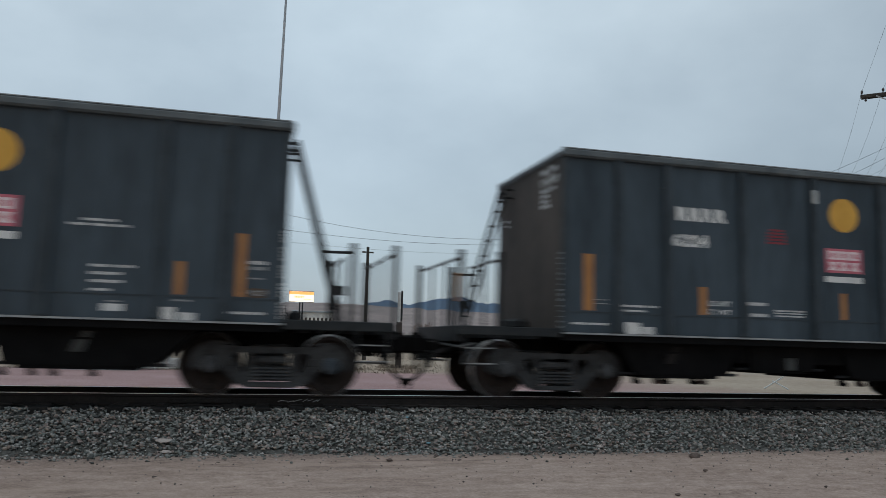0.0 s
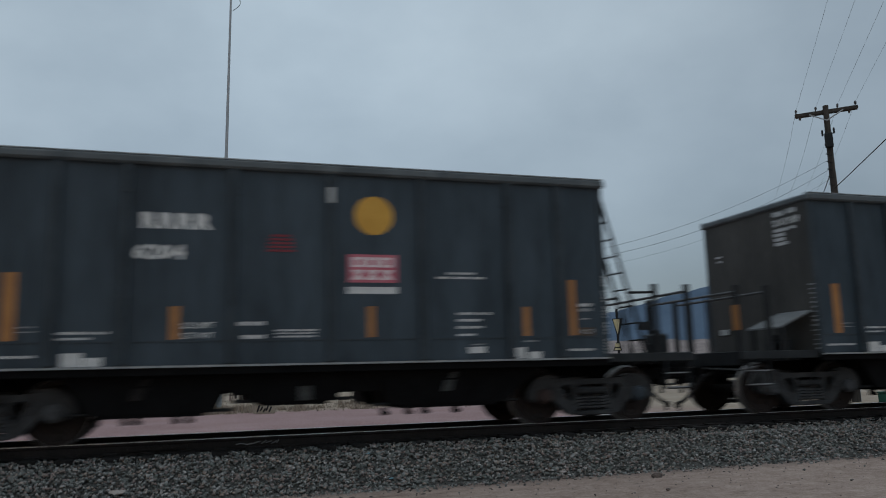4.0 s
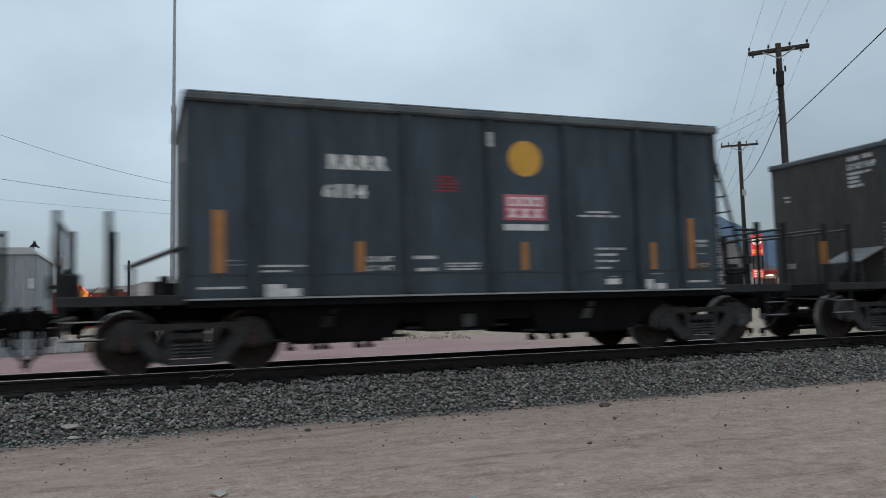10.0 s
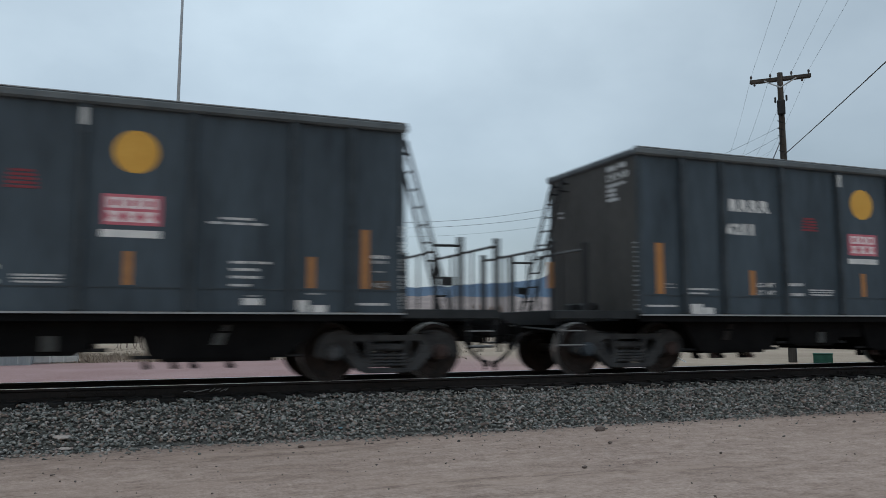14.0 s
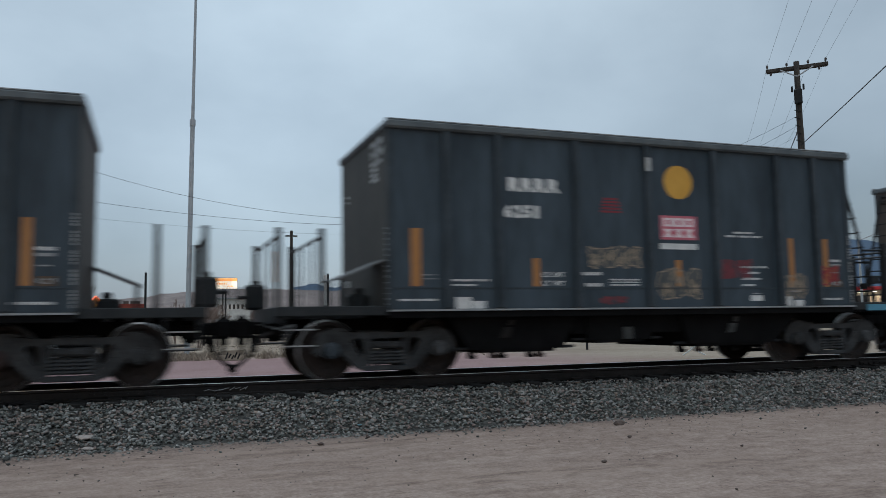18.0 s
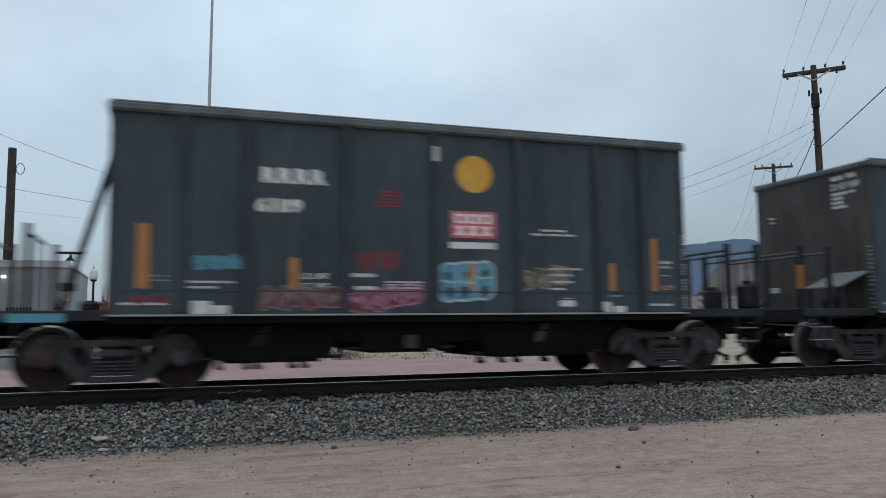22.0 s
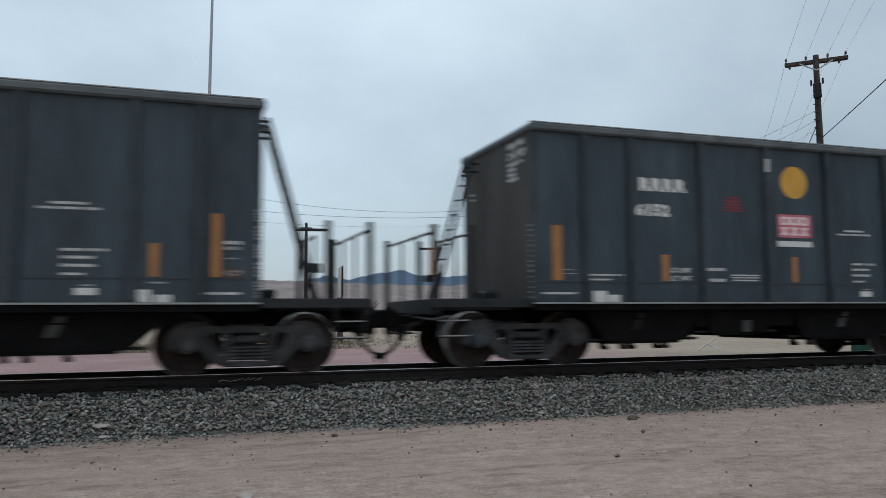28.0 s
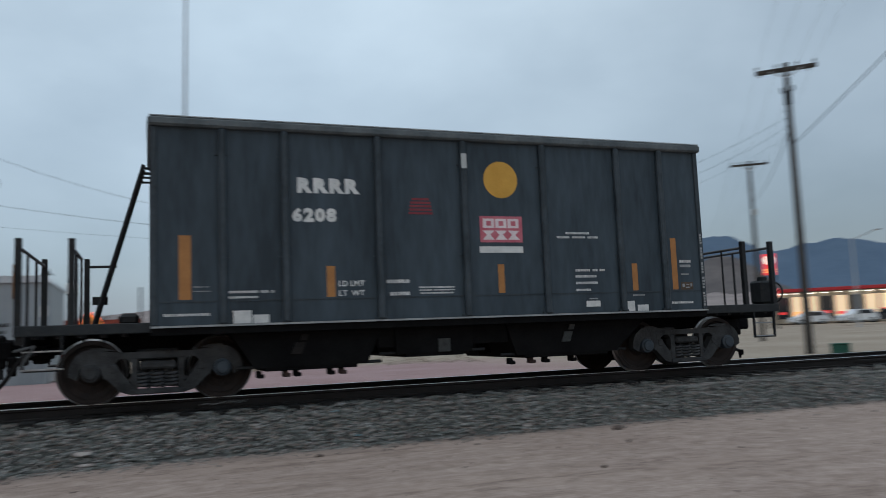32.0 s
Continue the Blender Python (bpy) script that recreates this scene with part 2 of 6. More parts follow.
ROOFRED = surface("red_roof", (0.13, 0.030, 0.024), (0.24, 0.06, 0.045), 2.0, 0.8, fine=20, bump=0.3)
# Saturated orange: part of the gable's lamplight is put into the paint
STUCCO = surface("orange_stucco", (0.62, 0.28, 0.07), (0.78, 0.40, 0.12), 1.5, 0.85, fine=20)
REDWALL = surface("red_wall", (0.30, 0.040, 0.036), (0.42, 0.075, 0.06), 1.5, 0.7)
CREAM = surface("cream_wall", (0.3, 0.25, 0.19), (0.42, 0.36, 0.28), 1.0, 0.8)
FASCIA = surface("red_fascia", (0.42, 0.02, 0.025), (0.54, 0.04, 0.045), 1.5, 0.5)
BRICKDARK = surface("dark_wall", (0.06, 0.05, 0.045), (0.13, 0.11, 0.10), 2.0, 0.9)
CARWHITE = surface("white_car_paint", (0.62, 0.64, 0.66), (0.75, 0.76, 0.77), 2.0, 0.3, spec=0.5)
CARDARK = surface("dark_car_paint", (0.018, 0.02, 0.024), (0.035, 0.038, 0.044), 2.0, 0.3, spec=0.5)
TYRE = surface("tyre", (0.012, 0.012, 0.012), (0.025, 0.025, 0.025), 8.0, 0.85)
WINDOW = glassy("dark_glass", (0.02, 0.025, 0.03))
NEON = glow("neon_tube", (1.0, 0.16, 0.05), 3.0)
NEONRED = glow("red_neon", (1.0, 0.03, 0.05), 2.2)
SHOPLIGHT = glow("shop_light", (1.0, 0.72, 0.45), 0.55)
SIGNWHITE = glow("lit_sign_white", (1.0, 0.90, 0.74), 1.0)
SIGNRED = glow("lit_sign_red", (0.80, 0.05, 0.05), 0.7)
SIGNORANGE = glow("lit_sign_orange", (1.0, 0.42, 0.12), 1.0)
TAIL = glow("tail_light", (1.0, 0.05, 0.06), 4.0)
HEAD = glow("head_light", (1.0, 0.92, 0.75), 4.0)
# Mountain: the blue of distance haze is put into the base colour
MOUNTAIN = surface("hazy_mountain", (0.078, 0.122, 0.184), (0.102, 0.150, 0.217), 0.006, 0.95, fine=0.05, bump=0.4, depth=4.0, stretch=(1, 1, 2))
RIDGE = surface("brown_ridge", (0.085, 0.075, 0.075), (0.150, 0.130, 0.126), 0.012, 0.95, fine=0.08, bump=0.4, depth=3.0)
# Low hills: brown ground, with haze painted in as a paler tone
MESA = surface("hazy_plain", (0.19, 0.155, 0.145), (0.32, 0.262, 0.244), 0.02, 0.95, fine=0.2, bump=0.3, depth=1.0, stretch=(1, 1, 4))
GRAF = {k: surface("graffiti_" + k, tuple(v * 0.75 for v in c), c, 6.0, 0.6) for k, c in dict(
    blue=(0.10, 0.30, 0.42), teal=(0.08, 0.28, 0.30), white=(0.42, 0.44, 0.44), red=(0.30, 0.035, 0.045), pink=(0.42, 0.20, 0.30),
    grey=(0.20, 0.20, 0.19), tan=(0.34, 0.27, 0.20), orange=(0.45, 0.10, 0.03), black=(0.03, 0.045, 0.055), cyan=(0.25, 0.48, 0.55), mist=(0.105, 0.185, 0.215), frost=(0.36, 0.49, 0.53)).items()}

# thin, half-covering coats of the same sprays over the car's paint
GRAF_THIN = {k: surface("thin_spray_" + k, tuple(0.10 * v + 0.9 * p for v, p in zip(c, (0.03, 0.042, 0.05))), tuple((0.42 if k in ("tan", "grey") else 0.72) * v + (0.55 if k in ("tan", "grey") else 0.3) * p for v, p in zip(c, (0.04, 0.055, 0.066))), 7.0, 0.65, fine=30) for k, c in dict(
    blue=(0.10, 0.30, 0.42), teal=(0.08, 0.28, 0.30), white=(0.42, 0.44, 0.44), red=(0.30, 0.035, 0.045), pink=(0.42, 0.13, 0.20),
    grey=(0.20, 0.19, 0.17), tan=(0.34, 0.25, 0.17), orange=(0.45, 0.10, 0.03), black=(0.03, 0.04, 0.05), cyan=(0.16, 0.42, 0.50)).items()}


def stone_material():
    """Crushed stone, each piece of its own tint: grey-green, brown, pinkish, pale or dark."""
    m, n, l, b = bsdf("ballast_stone")
    geo, tc = n.new("ShaderNodeNewGeometry"), n.new("ShaderNodeTexCoord")
    tint = n.new("ShaderNodeValToRGB")
    tint.color_ramp.interpolation = "CONSTANT"
    stops = ((0.0, (0.150, 0.160, 0.150)), (0.24, (0.205, 0.211, 0.200)), (0.40, (0.185, 0.150, 0.133)), (0.50, (0.080, 0.084, 0.080)), (0.60, (0.270, 0.268, 0.255)),
             (0.74, (0.250, 0.200, 0.185)), (0.83, (0.055, 0.055, 0.053)), (0.90, (0.390, 0.376, 0.360)), (0.95, (0.295, 0.248, 0.215)))
    tint.color_ramp.elements[0].color = (*stops[0][1], 1)
    tint.color_ramp.elements.remove(tint.color_ramp.elements[1])
    for p, c in stops[1:]:
        tint.color_ramp.elements.new(p).color = (*c, 1)
    l.new(geo.outputs["Random Per Island"], tint.inputs["Fac"])
    t = n.new("ShaderNodeTexNoise")
    t.inputs["Scale"].default_value, t.inputs["Detail"].default_value = 45, 5
    l.new(tc.outputs["Object"], t.inputs["Vector"])
    span = n.new("ShaderNodeMapRange")
    span.inputs["To Min"].default_value, span.inputs["To Max"].default_value = 0.7, 1.3
    l.new(t.outputs["Fac"], span.inputs["Value"])
    hsv = n.new("ShaderNodeHueSaturation")
    l.new(span.outputs["Result"], hsv.inputs["Value"])
    l.new(tint.outputs["Color"], hsv.inputs["Color"])
    l.new(hsv.outputs["Color"], b.inputs["Base Color"])
    bp = n.new("ShaderNodeBump")
    bp.inputs["Strength"].default_value, bp.inputs["Distance"].default_value = 0.5, 0.01
    l.new(t.outputs["Fac"], bp.inputs["Height"])
    l.new(bp.outputs["Normal"], b.inputs["Normal"])
    b.inputs["Roughness"].default_value = 0.9
    b.inputs["Specular IOR Level"].default_value = 0.25
    return m


STONE = stone_material()


def ground_material():
    """Packed dirt near the track, pinkish gravel, dry grass and a paved lot farther off, with ragged borders."""
    m, n, l, b = bsdf("dirt_ground")
    geo = n.new("ShaderNodeNewGeometry")
    sep = n.new("ShaderNodeSeparateXYZ")
    l.new(geo.outputs["Position"], sep.inputs[0])

    def noise_at(scale, detail=5, stretch=(1, 1, 1), rough=0.6):
        mp, t = n.new("ShaderNodeMapping"), n.new("ShaderNodeTexNoise")
        mp.inputs["Scale"].default_value = stretch
        l.new(geo.outputs["Position"], mp.inputs["Vector"])
        l.new(mp.outputs["Vector"], t.inputs["Vector"])
        t.inputs["Scale"].default_value, t.inputs["Detail"].default_value = scale, detail
        t.inputs["Roughness"].default_value = rough
        return t.outputs["Fac"]

    def ramp(fac, c1, c2, p1=0.35, p2=0.68):
        r = n.new("ShaderNodeValToRGB")
        r.color_ramp.elements[0].position, r.color_ramp.elements[0].color = p1, (*c1, 1)
        r.color_ramp.elements[1].position, r.color_ramp.elements[1].color = p2, (*c2, 1)
        l.new(fac, r.inputs["Fac"])
        return r.outputs["Color"]

    def mix(fac, a, c, blend="MIX"):
        x = n.new("ShaderNodeMix")
        x.data_type, x.blend_type = "RGBA", blend
        if isinstance(fac, float):
            x.inputs["Factor"].default_value = fac
        else:
            l.new(fac, x.inputs["Factor"])
        l.new(a, x.inputs["A"])
        l.new(c, x.inputs["B"])
        return x.outputs["Result"]

    def step(axis, at, soft, wobble):
        """0 before the line, 1 past it, with a ragged border."""
        w = n.new("ShaderNodeMath")
        w.operation = "MULTIPLY_ADD"
        w.inputs[1].default_value = wobble
        l.new(noise_at(0.5, 6), w.inputs[0])
        l.new(sep.outputs[axis], w.inputs[2])
        r = n.new("ShaderNodeMapRange")
        r.inputs["From Min"].default_value, r.inputs["From Max"].default_value = at + wobble * 0.5 - soft, at + wobble * 0.5 + soft
        l.new(w.outputs[0], r.inputs["Value"])
        return r.outputs["Result"]

    tracks = noise_at(1.2, 7, (0.22, 1.2, 1), 0.62)
    grain = noise_at(28, 4)
    patches = noise_at(0.45, 5)
    dirt = mix(0.45, ramp(tracks, (0.225, 0.16, 0.134), (0.57, 0.455, 0.40), 0.33, 0.70), ramp(patches, (0.308, 0.217, 0.18), (0.535, 0.415, 0.35)))
    dirt = mix(0.46, dirt, ramp(noise_at(5, 6, (0.75, 1, 1), 0.7), (0.15, 0.107, 0.09), (0.61, 0.50, 0.45)))
    dirt = mix(0.22, dirt, ramp(grain, (0.13, 0.097, 0.082), (0.64, 0.525, 0.47), 0.40, 0.62))
    dirt = mix(0.13, dirt, ramp(noise_at(13, 5, (0.4, 1, 1), 0.75), (0.12, 0.085, 0.07), (0.62, 0.50, 0.445), 0.40, 0.60))
    clods = ramp(noise_at(2.6, 8, (0.35, 1, 1), 0.72), (0.115, 0.078, 0.064), (0.40, 0.31, 0.265), 0.40, 0.52)
    dirt = mix(ramp(noise_at(0.8, 6, (0.25, 1, 1)), (0.0, 0.0, 0.0), (0.62, 0.62, 0.62), 0.47, 0.66), dirt, clods)
    warm = n.new("ShaderNodeRGB")
    warm.outputs[0].default_value = (1.0, 0.98, 0.95, 1)
    dirt = mix(1.0, dirt, warm.outputs[0], "MULTIPLY")
    # Shade along the ballast's foot, put into the dirt's colour as a darker band
    toe_shade = n.new("ShaderNodeMath")
    toe_shade.operation = "MULTIPLY"
    toe_shade.inputs[1].default_value = 0.62
    l.new(step("Y", 10.22, 0.30, 0.45), toe_shade.inputs[0])
    dirt = mix(toe_shade.outputs[0], dirt, ramp(grain, (0.085, 0.070, 0.062), (0.24, 0.20, 0.18)))
    pink = mix(0.5, ramp(noise_at(0.3, 5), (0.29, 0.17, 0.165), (0.44, 0.30, 0.29)), ramp(noise_at(12, 4), (0.24, 0.145, 0.14), (0.50, 0.36, 0.345)))
    tan = mix(0.4, ramp(noise_at(0.15, 6), (0.30, 0.235, 0.18), (0.46, 0.38, 0.30)), ramp(noise_at(3, 4), (0.24, 0.19, 0.14), (0.46, 0.38, 0.30)))
    far = mix(step("X", 16.0, 4.0, 6.0), pink, tan)
    far = mix(step("Y", 38.0, 1.5, 5.0), far, tan)
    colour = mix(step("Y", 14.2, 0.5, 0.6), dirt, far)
    l.new(colour, b.inputs["Base Color"])
    b.inputs["Roughness"].default_value = 0.95
    b.inputs["Specular IOR Level"].default_value = 0.15
    bp = n.new("ShaderNodeBump")
    bp.inputs["Strength"].default_value, bp.inputs["Distance"].default_value = 0.8, 0.03
    addh = n.new("ShaderNodeMath")
    l.new(grain, addh.inputs[0])
    l.new(tracks, addh.inputs[1])
    l.new(addh.outputs[0], bp.inputs["Height"])
    l.new(bp.outputs["Normal"], b.inputs["Normal"])
    return m


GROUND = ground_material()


# ---- mesh helpers ----
def part(name, bm, material, parent=None, label="", smooth=False):
    """One mesh object out of a bmesh, under a thing or a part."""
    me = bm if isinstance(bm, bpy.types.Mesh) else bpy.data.meshes.new(name)
    if not isinstance(bm, bpy.types.Mesh):
        bm.normal_update()
        if smooth:
            for f in bm.faces:
                f.smooth = True
        bm.to_mesh(me)
        bm.free()
    if material and not me.materials:
        me.materials.append(material)
    ob = new(name, me)
    if parent:
        ob.parent = parent
    if label:
        ob["label"] = label
    return ob


def thing(name, label, category, group="", at=(0, 0, 0), turn=0.0, kind=""):
    ob = new(name)
    ob.empty_display_size = 0.3
    ob.matrix_world = pose(*at, 0, 0, turn)
    return tagged(ob, label, category, group, kind)


def box(bm, x0, x1, y0, y1, z0, z1, bevel=0.0, turn=None):
    g = bmesh.ops.create_cube(bm, size=1.0)["verts"]
    for v in g:
        v.co = Vector((x0 + (v.co.x + 0.5) * (x1 - x0), y0 + (v.co.y + 0.5) * (y1 - y0), z0 + (v.co.z + 0.5) * (z1 - z0)))
    if bevel:
        edges = list({e for v in g for e in v.link_edges})
        g = bmesh.ops.bevel(bm, geom=edges, offset=bevel, segments=1, affect="EDGES")["verts"]
    if turn is not None:
        bmesh.ops.transform(bm, matrix=turn, verts=[v for v in g if v.is_valid])
    return bm


def boxed(*args, **kw):
    return box(bmesh.new(), *args, **kw)


def rod(bm, a, b, r, r2=None, seg=8):
    """A round bar from a to b."""
    a, b = Vector(a), Vector(b)
    d = b - a
    m = Matrix.Translation((a + b) / 2) @ d.to_track_quat("Z", "Y").to_matrix().to_4x4()
    bmesh.ops.create_cone(bm, cap_ends=True, segments=seg, radius1=r, radius2=r if r2 is None else r2, depth=d.length, matrix=m)
    return bm


def tube(bm, pts, r, seg=8):
    """One bent round bar through all the points."""
    rings = []
    for k, p in enumerate(pts):
        d = (pts[min(k + 1, len(pts) - 1)] - pts[max(k - 1, 0)]).normalized()
        m = d.to_track_quat("Z", "Y").to_matrix()
        rings.append([bm.verts.new(p + m @ Vector((r * math.cos(6.2832 * q / seg), r * math.sin(6.2832 * q / seg), 0))) for q in range(seg)])
    for a, b in zip(rings, rings[1:]):
        for q in range(seg):
            bm.faces.new((a[q], a[(q + 1) % seg], b[(q + 1) % seg], b[q]))
    bm.faces.new(rings[0])
    bm.faces.new(rings[-1])
    bmesh.ops.recalc_face_normals(bm, faces=bm.faces)
    return bm


def lathe(bm, profile, axis="Y", seg=28, at=(0, 0, 0)):
    """Turns (radius, along) pairs round an axis."""
    rings = []
    for r, h in profile:
        ring = []
        for k in range(seg):
            a = 2 * math.pi * k / seg
            c, s = r * math.cos(a), r * math.sin(a)
            p = {"Y": (c, h, s), "Z": (c, s, h), "X": (h, c, s)}[axis]
            ring.append(bm.verts.new(Vector(p) + Vector(at)))
        rings.append(ring)
    for p, q in zip(rings, rings[1:]):
        for k in range(seg):
            bm.faces.new((p[k], p[(k + 1) % seg], q[(k + 1) % seg], q[k]))
    for ring in (rings[0], rings[-1]):
        bm.faces.new(ring)
    bmesh.ops.recalc_face_normals(bm, faces=bm.faces)
    return bm


def prism(bm, outline, y0, y1):
    """An (x, z) outline pushed from y0 to y1."""
    a = [bm.verts.new((x, y0, z)) for x, z in outline]
    b = [bm.verts.new((x, y1, z)) for x, z in outline]
    bm.faces.new(a)
    bm.faces.new(b[::-1])
    n = len(outline)
    for k in range(n):
        bm.faces.new((a[k], b[k], b[(k + 1) % n], a[(k + 1) % n]))
    bmesh.ops.recalc_face_normals(bm, faces=bm.faces)
    return bm


def raw_mesh(name, verts, faces):
    me = bpy.data.meshes.new(name)
    me.from_pydata(verts, [], faces)
    me.update()
    return me


def text_mesh(text, width, height, bold=0.0):
    """Flat lettering in the built-in font, its lower left corner at the origin, standing in x and z."""
    cu = bpy.data.curves.new("lettering", "FONT")
    cu.body, cu.offset, cu.resolution_u = text, bold, 2
    ob = new("lettering", cu)
    me = bpy.data.meshes.new_from_object(ob.evaluated_get(bpy.context.evaluated_depsgraph_get()))
    bpy.data.objects.remove(ob)
    bpy.data.curves.remove(cu)
    me.name = "lettering"
    co = np.array([v.co for v in me.vertices])
    lo, hi = co.min(0), co.max(0)
    for v in me.vertices:
        x, y = (v.co.x - lo[0]) / (hi[0] - lo[0]) * width, (v.co.y - lo[1]) / (hi[1] - lo[1]) * height
        v.co = (x, 0, y)
    me.update()
    return me


# lettering first, while the scene is empty
NUMBERS = ("6130", "6224", "6121", "6204", "6228", "6131", "6214", "6114", "6164", "6180", "6211", "6243", "6251", "6167", "6189",
           "6117", "6136", "6217", "6152", "6108", "6208")
LOW_TAG = ("6224", "6204", "6214", "6114", "6243", "6251", "6167", "6189", "6152", "6208")     # cars whose pale tag sits lower on the post
TXT_R = text_mesh("R", 0.236, 0.235, 0.065)
TXT_DIGIT = {n: text_mesh(n, 0.085 if n == "1" else 0.160, 0.215, 0.06) for n in "0123456789"}
TXT_LD = text_mesh("LD LMT", 0.40, 0.085, 0.02)
TXT_LT = text_mesh("LT  WT", 0.40, 0.085, 0.02)
TXT_HUMP = text_mesh("DO NOT HUMP", 0.70, 0.14, 0.03)


# ---- ground: one sheet to the horizon ----
def spread(lo, hi, step, out, grow=1.35):
    xs = list(np.arange(lo, hi + step / 2, step))
    s = step
    while xs[-1] < out:
        s *= grow
        xs.append(xs[-1] + s)
    s = step
    while xs[0] > -out:
        s *= grow
        xs.insert(0, xs[0] - s)
    return xs


def rise(x, y):
    """The lie of the land: level by the track, rising gently far behind it."""
    r = math.hypot(x, y)
    return 0.0075 * max(0.0, min(r, 400) - 60) if y > 20 else 0.0


def build_ground():
    xs, ys = spread(-8, 28, 0.14, 4200), spread(4.4, 10.6, 0.11, 4200)
    verts, faces = [], []
    for y in ys:
        for x in xs:
            z = rise(x, y)
            if -9 < x < 29 and 3 < y < 12:
                p = Vector((x * 0.25, y * 1.5, 0))
                z += 0.020 * noise.noise(p) + 0.010 * noise.noise(Vector((x * 2.2, y * 3.2, 3)))
                z += 0.018 * max(0, noise.noise(Vector((x * 0.05, y * 1.1, 9)))) - 0.012
            verts.append((x, y, z))
    w = len(xs)
    for j in range(len(ys) - 1):
        for i in range(w - 1):
            k = j * w + i
            faces.append((k, k + 1, k + w + 1, k + w))
    ob = part("ground", raw_mesh("ground", verts, faces), GROUND)
    for f in ob.data.polygons:
        f.use_smooth = True
    tagged(ob, "packed brown dirt with pinkish gravel beyond the track", "ground", kind="structure")


def rock_shapes(rng, count=24):
    """Angular broken stones: hulls of a few points, as corners and faces."""
    shapes = []
    for _ in range(count):
        bm = bmesh.new()
        for p in rng.normal(0, 1, (9, 3)):
            p = p / np.linalg.norm(p) * rng.uniform(0.8, 1.15)
            bm.verts.new(Vector(p * rng.uniform((0.9, 0.6, 0.5), (1.45, 0.95, 0.8))))
        bmesh.ops.convex_hull(bm, input=bm.verts)
        for v in [v for v in bm.verts if not v.link_faces]:
            bm.verts.remove(v)
        bm.verts.index_update()
        bmesh.ops.triangulate(bm, faces=bm.faces)
        shapes.append((np.array([v.co for v in bm.verts]), np.array([[v.index for v in f.verts] for f in bm.faces])))
        bm.free()
    return shapes


def scatter(name, places, sizes, material, rng):
    """Many loose stones joined into one mesh."""
    shapes = rock_shapes(rng)
    vs, fs, n = [], [], 0
    for p, s in zip(places, sizes):
        a, t = rng.uniform(0, 6.283), rng.uniform(-0.6, 0.6)
        ca, sa, ct, st = math.cos(a), math.sin(a), math.cos(t), math.sin(t)
        m = np.array([[ca, -sa, 0], [sa, ca, 0], [0, 0, 1]]) @ np.array([[1, 0, 0], [0, ct, -st], [0, st, ct]])
        co, tris = shapes[rng.integers(len(shapes))]
        vs.append(co @ m.T * s + p)
        fs.append(tris + n)
        n += len(co)
    v, f = np.concatenate(vs).astype(np.float32), np.concatenate(fs).astype(np.int32)
    me = bpy.data.meshes.new(name)
    me.vertices.add(len(v))
    me.vertices.foreach_set("co", v.ravel())
    me.loops.add(len(f) * 3)
    me.loops.foreach_set("vertex_index", f.ravel())
    me.polygons.add(len(f))
    me.polygons.foreach_set("loop_start", np.arange(len(f), dtype=np.int32) * 3)
    me.update(calc_edges=True)
    return part(name, me, material)


CROWN = 0.43


def bed_height(y):
    """The ballast's cross-section."""
    d = abs(y - TRACK_Y)
    if d < 1.26:
        return CROWN
    if d < 1.40:
        return CROWN - 0.07 * (d - 1.26) / 0.14
    return CROWN - 0.07 if d < 1.62 else max(0.0, (CROWN - 0.07) * (1 - (d - 1.62) / 1.08))


